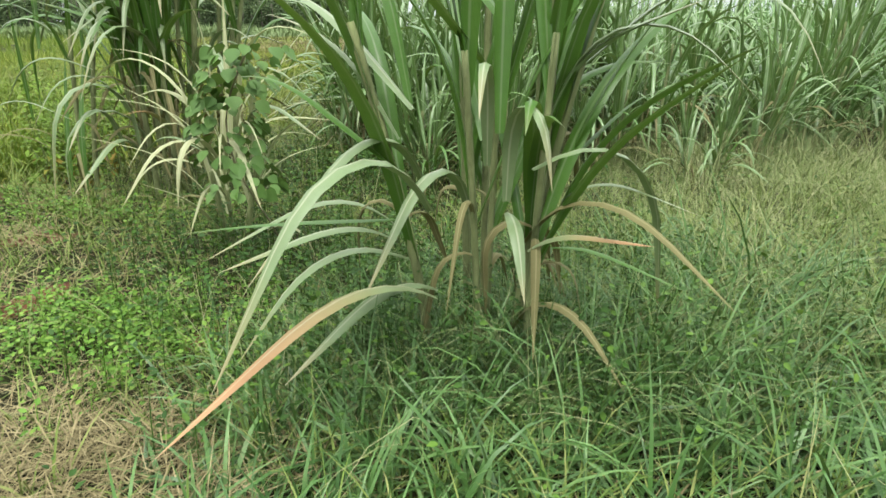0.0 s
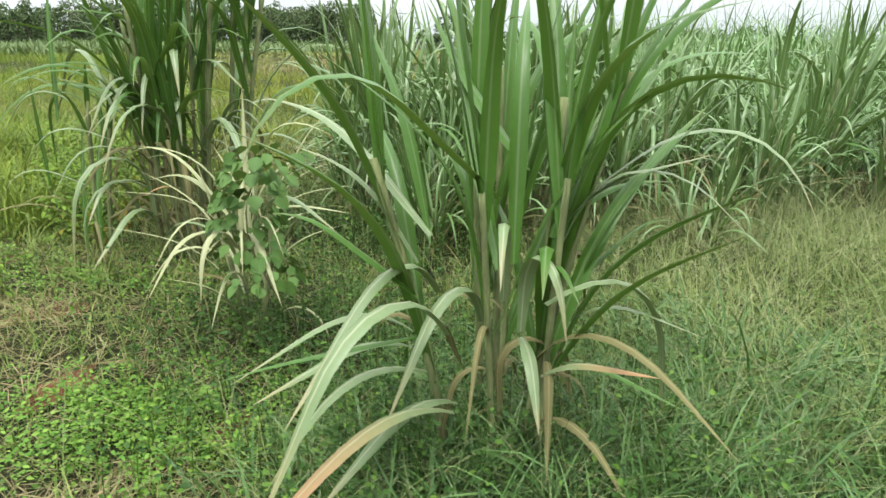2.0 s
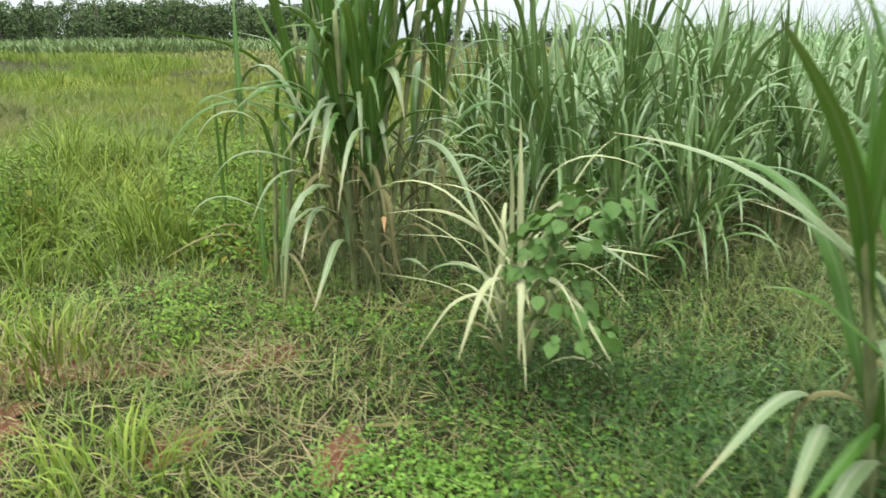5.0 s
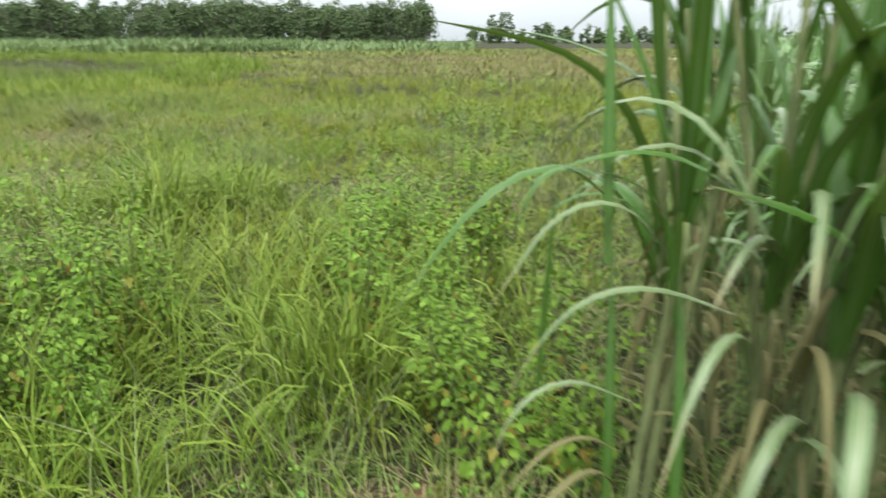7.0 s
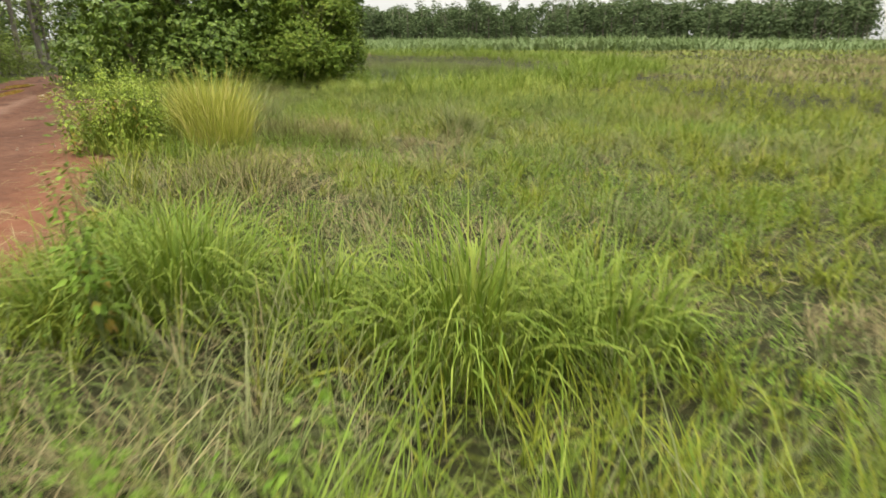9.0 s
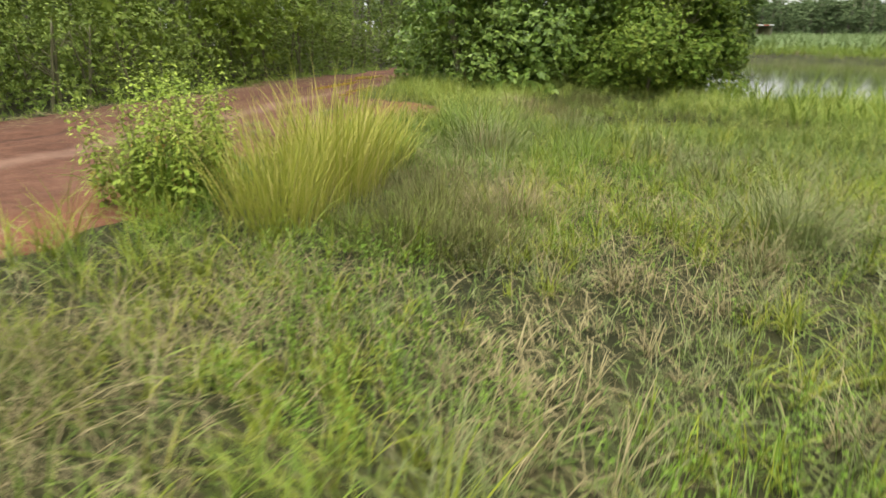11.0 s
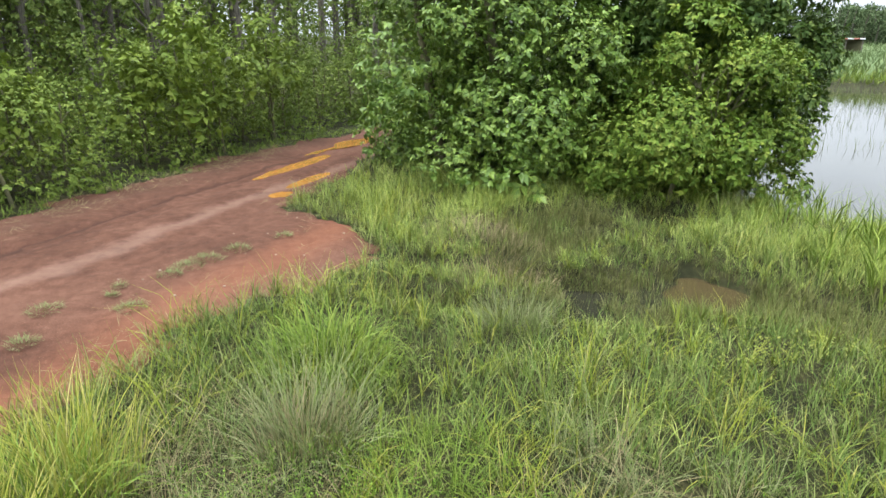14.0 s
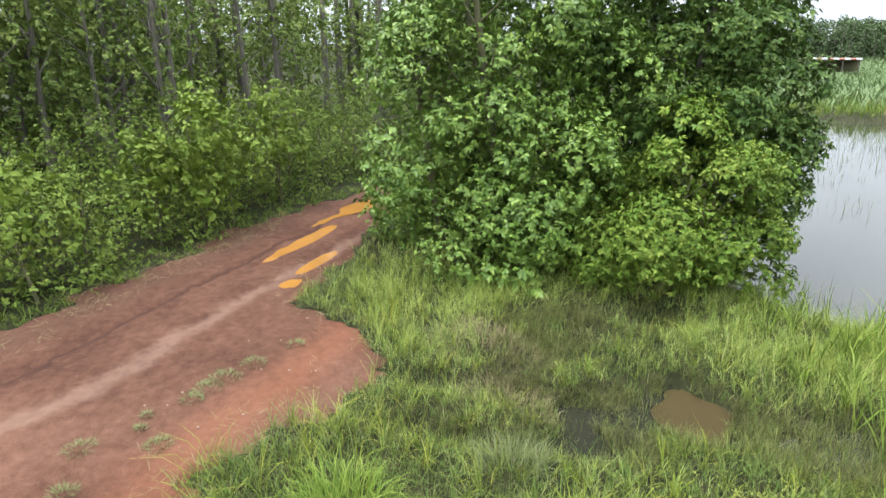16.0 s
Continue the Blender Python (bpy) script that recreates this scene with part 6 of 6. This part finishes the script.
def woods(name, line, depth, n_trees, hr, leaf, per, material, label, trunks=True):
    """Far woods as one mass: trunks and leaf sprays of many trees."""
    a, b = np.array(line[0]), np.array(line[1])
    nrm = np.array([-(b - a)[1], (b - a)[0]]) / np.linalg.norm(b - a)
    gs, heights = [], []
    t = R.random(n_trees)
    dd = R.random(n_trees) ** 1.3 * depth
    for k in range(n_trees):
        c = a + (b - a) * t[k] + nrm * dd[k]
        h = R.uniform(*hr)
        heights.append(h)
        if trunks:
            gs.append(tube(np.array([(c[0], c[1], -0.3), (c[0] + R.normal(0, 0.15), c[1], h * 0.5), (c[0] + R.normal(0, 0.3), c[1], h * 0.9)]), np.array([0.16, 0.12, 0.04]) * h / 9, 4))
    wood = joined(*gs) if gs else None
    hh = np.array(heights)
    # leaves on the rounded lumps of each tree's crown, open trunks below
    nl = 7
    zf = 0.1 + 0.82 * R.random((n_trees, nl)) ** 0.8
    rad = hh[:, None] * R.uniform(0.09, 0.15, (n_trees, nl)) * (1.15 - 0.45 * np.abs(zf - 0.5) * 2)
    off = R.normal(0, 1, (n_trees, nl, 2)) * hh[:, None, None] * 0.085
    m = n_trees * per
    k, j = np.repeat(np.arange(n_trees), per), R.integers(0, nl, m)
    c = a + (b - a) * t[k][:, None] + nrm * dd[k][:, None] + off[k, j]
    d = sphere_dirs(m)
    rr = (rad[k, j] * R.uniform(0.72, 1.05, m))[:, None]
    p = np.concatenate([c, (zf[k, j] * hh[k])[:, None]], 1) + d * rr * np.array([1, 1, 0.85])
    g = leaves(p, R.normal(0, 1, (m, 3)) + d * 0.5 + [0, 0, -0.3], np.array([[0, 0, 0.6]]) + d + R.normal(0, 0.4, (m, 3)), R.uniform(0.6, 1.3, m) * leaf, R.uniform(0.4, 0.8, m) * leaf)
    ob = obj(name, g, material, label=label, category="woods", kind="stuff")
    if wood:
        obj("trunks", wood, M["bark"], ob)
    return ob


woods("deep_woods", ((-16, -8), (-58, 18)), 30, 200, (8, 14), 0.26, 620, M["wood_leaf"], "shady mixed woodland behind the road")
# these belts use the leaf colour that carries painted haze
woods("far_woods", ((-150, 118), (-13, 138)), 25, 320, (7, 10.5), 0.55, 330, M["hazy_far_leaf"], "long dark green belt of trees beyond the fields")
woods("far_woods", ((-165, 150), (-22, 170)), 8, 190, (7, 10), 1.2, 220, M["hazy_far_leaf"], "back of the long belt of trees beyond the fields", False)
woods("far_woods", ((-13, 330), (170, 330)), 40, 150, (4, 9), 1.7, 60, M["hazy_far_leaf"], "scattered distant trees on the skyline")
woods("far_woods", ((-160, 20), (-150, 118)), 30, 120, (9, 13), 1.0, 170, M["hazy_far_leaf"], "distant tree belt beyond the pond")
for px, py, h in [(4, 330, 16), (-2, 420, 18), (30, 400, 13)]:
    tree("far_tree", (px, py), [(px, py, h * 0.62, h * 0.2, h * 0.2, h * 0.3), (px + h * 0.12, py, h * 0.45, h * 0.15, h * 0.15, h * 0.2)], 900, 1.2, "hazy_far_leaf", h * 0.8, 0.3, "lone distant tree above the skyline", "tree", "lone trees")

R = np.random.default_rng(31)
# far crop strip in front of the woods
cs = lambda x, y: ((y > 69 + 0.9 * np.maximum(x + 38, 0) * (x < -12) + 24 * (x >= -12) + 3 * vnoise(x, y, 0.05, 5)) | ((x < -47) & (y > 46))) * (1 - smooth(pond_in(x, y), -0.12, -0.05)) * 1.0
p = np.concatenate([scatter(30000, -130, 44, -5, 118, cs), scatter(26000, -110, 60, -5, 84, cs)])
n = len(p)
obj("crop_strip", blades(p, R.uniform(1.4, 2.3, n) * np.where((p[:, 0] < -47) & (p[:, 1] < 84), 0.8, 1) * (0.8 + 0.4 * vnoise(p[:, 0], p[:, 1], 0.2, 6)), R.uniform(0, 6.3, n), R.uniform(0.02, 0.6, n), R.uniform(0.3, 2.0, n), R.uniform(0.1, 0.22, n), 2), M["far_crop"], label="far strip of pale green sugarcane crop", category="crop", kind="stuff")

R = np.random.default_rng(32)
# ---- small things ----
tuft_sites = [(-18.4, 11.4, 0.22), (-18.0, 11.05, 0.3), (-17.75, 10.85, 0.25), (-16.6, 9.6, 0.22), (-16.5, 10.5, 0.2), (-15.8, 9.7, 0.18), (-17.5, 10.7, 0.18), (-18.9, 12.0, 0.16), (-17.2, 10.2, 0.08), (-16.9, 10.2, 0.07)]
for x, y, r in tuft_sites:
    ob = grass_clump((x, y), int(700 * r + 40), r * 0.8, (0.05, 0.14), (0.003, 0.006), M["grey"], "flattened grey-green grass tuft on the dirt", lean=(0.9, 1.55), bend=(0.0, 0.4), segs=3, name="dirt_tuft", group="dirt tufts")
    ob.location.z = 0.02


def stone(place, r):
    bm = bmesh.new()
    bmesh.ops.create_icosphere(bm, subdivisions=1, radius=r)
    for v in bm.verts:
        v.co *= R.uniform(0.75, 1.2)
        v.co.z *= 0.6
    me = bpy.data.meshes.new("stone")
    bm.to_mesh(me)
    bm.free()
    me.materials.append(M["stone"])
    ob = new("stone", me)
    ob.location = place
    ob.rotation_euler[2] = R.uniform(0, 6)
    return tagged(ob, "small pale stone lying on the red dirt", "stone", "road stones")


for k in range(46):
    s, w = R.uniform(15, 24), R.uniform(-0.5, 1.6)
    x, y, z = road_surface(np.array([s]), np.array([w]))
    if road_in(x, y)[0] > 0.05:
        stone((float(x[0]), float(y[0]), float(z[0]) + 0.004), R.uniform(0.008, 0.024))

# shed with a banded tin roof beyond the cane
shed = empty("shed", (-81.6, 74.6, 0), "low open shed with a red and white banded tin roof", "shed")


def box(x0, y0, z0, x1, y1, z1):
    v = np.array([(x, y, z) for z in (z0, z1) for y in (y0, y1) for x in (x0, x1)], float)
    q = np.array([(0, 2, 3, 1), (4, 5, 7, 6), (0, 1, 5, 4), (2, 6, 7, 3), (0, 4, 6, 2), (1, 3, 7, 5)])
    return v, q, np.zeros((0, 3), int), None


for k in range(12):
    obj("roof_sheet", box(-3.6 + 0.6 * k, -2.2, 2.45, -3.02 + 0.6 * k, 2.2, 2.6), M["metal" if k % 2 else "rust"], shed)
for k in range(5):
    obj("post", box(-3.5 + 1.7 * k, -2.0, -0.1, -3.38 + 1.7 * k, -1.85, 2.45), M["bark"], shed)
obj("back_wall", box(-3.5, 1.9, -0.1, 3.5, 2.0, 2.45), M["twig"], shed)
shed.rotation_euler[2] = radians(49)


def pylon(x, y, h):
    base = empty("pylon", (x, y, 0), "tall grey lattice power pylon far away", "pylon", "pylons")
    for sx in (-1, 1):
        for sy in (-1, 1):
            obj("leg", tube(np.array([(sx * h * 0.09, sy * h * 0.09, 0), (sx * h * 0.03, sy * h * 0.03, h * 0.65), (sx * h * 0.015, sy * h * 0.015, h)]), 0.12, 4), M["steel"], base)
    for k in range(9):
        z0, z1 = h * k / 9, h * (k + 1) / 9
        f = lambda z: h * (0.09 - 0.06 * min(z / (h * 0.65), 1) - 0.015 * max(0, (z - h * 0.65) / (h * 0.35)))
        obj("brace", joined(*[tube(np.array([(sx * f(z0), sy * f(z0), z0), (-sx * f(z1) if ax else sx * f(z1), sy * f(z1) if ax else -sy * f(z1), z1)]), 0.08, 4) for sx in (-1, 1) for sy in (-1, 1) for ax in (0, 1)]), M["steel"], base)
    for z in (0.7, 0.82, 0.94):
        obj("cross_arm", tube(np.array([(-h * 0.13, 0, h * z), (0, 0, h * z + 0.6), (h * 0.13, 0, h * z)]), 0.14, 4), M["steel"], base)


pylon(95, 560, 32)
pylon(188, 640, 44)


def fallen_leaf(place, turn, L):
    base = tagged(new("fallen_leaf", mesh_of("fallen_leaf", *blades(np.zeros((1, 3)), L, 0.0, 1.5, 0.12, 0.03, 8, 0.5, cols=3)[:3], M["cane_dry"])), "dry bleached cane leaf lying on the ground", "leaf", "fallen leaves")
    base.location = (place[0], place[1], float(land(*place)) + 0.06)
    base.rotation_euler[2] = turn


fallen_leaf((-1.52, 2.36), 0.05, 0.35)
for x, y, a in [(-0.4, 2.9, 1.0), (-2.0, 3.55, 2.0), (-1.5, 3.5, 0.4), (-1.9, 3.45, -0.6), (-1.3, 3.4, 3.0), (0.6, 1.8, 1.2), (-0.3, 1.7, 2.4)]:
    fallen_leaf((x, y), a, 0.4)
for k in range(22):
    a, r = R.uniform(0, 6.3), R.uniform(0.25, 0.6)
    fallen_leaf((-1.75 + r * math.cos(a), 3.85 + 0.8 * r * math.sin(a)), a + R.normal(0, 0.6), R.uniform(0.25, 0.5))
stick = tagged(new("dead_stick", mesh_of("dead_stick", *tube(np.array([(0, 0, 0.02), (-0.3, 0.12, 0.2), (-0.62, 0.3, 0.36), (-0.85, 0.42, 0.52)]), [0.007, 0.006, 0.005, 0.003], 6)[:3], M["stalk"])), "pale dead stick leaning in the verge weeds", "stick")
stick.location = (-4.35, 4.2, float(land(-4.35, 4.2)))

# thin bleached leaves that fan out all round the yellow plant
for k in range(16):
    az = k * 2.4
    cane_leaf(yellow, (0.05 * np.cos(az), 0.05 * np.sin(az), R.uniform(0.22, 0.5)), R.uniform(0.45, 0.72), az + R.normal(0, 0.3), R.uniform(0.3, 0.9), R.uniform(0.7, 1.7), R.uniform(0.012, 0.02), "cane_yellow", R.uniform(-0.3, 0.3), "", R.uniform(0.35, 0.6))

# the verge thins out into the plain earth beyond the starting corner
beyond = lambda x, y: (sw(x, y)[1] > 0.5) * ((x > 5.4) | (y < 0.25)) * np.clip((10.0 - x + 0.8 * np.sin(2.1 * y) + 0.5 * np.sin(5.3 * y + x)) / 4.5, 0, 1) * np.clip((y + 3.4 + 0.6 * np.sin(1.7 * x) + 0.4 * np.sin(4.1 * x + y)) / 2.5, 0, 1)
tuft_field("verge_grass", scatter(30000, 0.9, -4.0, 10.5, 8.0, beyond), (0.12, 0.32), (0.004, 0.009), M["verge"], "thinning verge grass at the edge of the cane", "grass", lean=(0.1, 1.1), bend=(0.2, 1.6), segs=2, per=9)
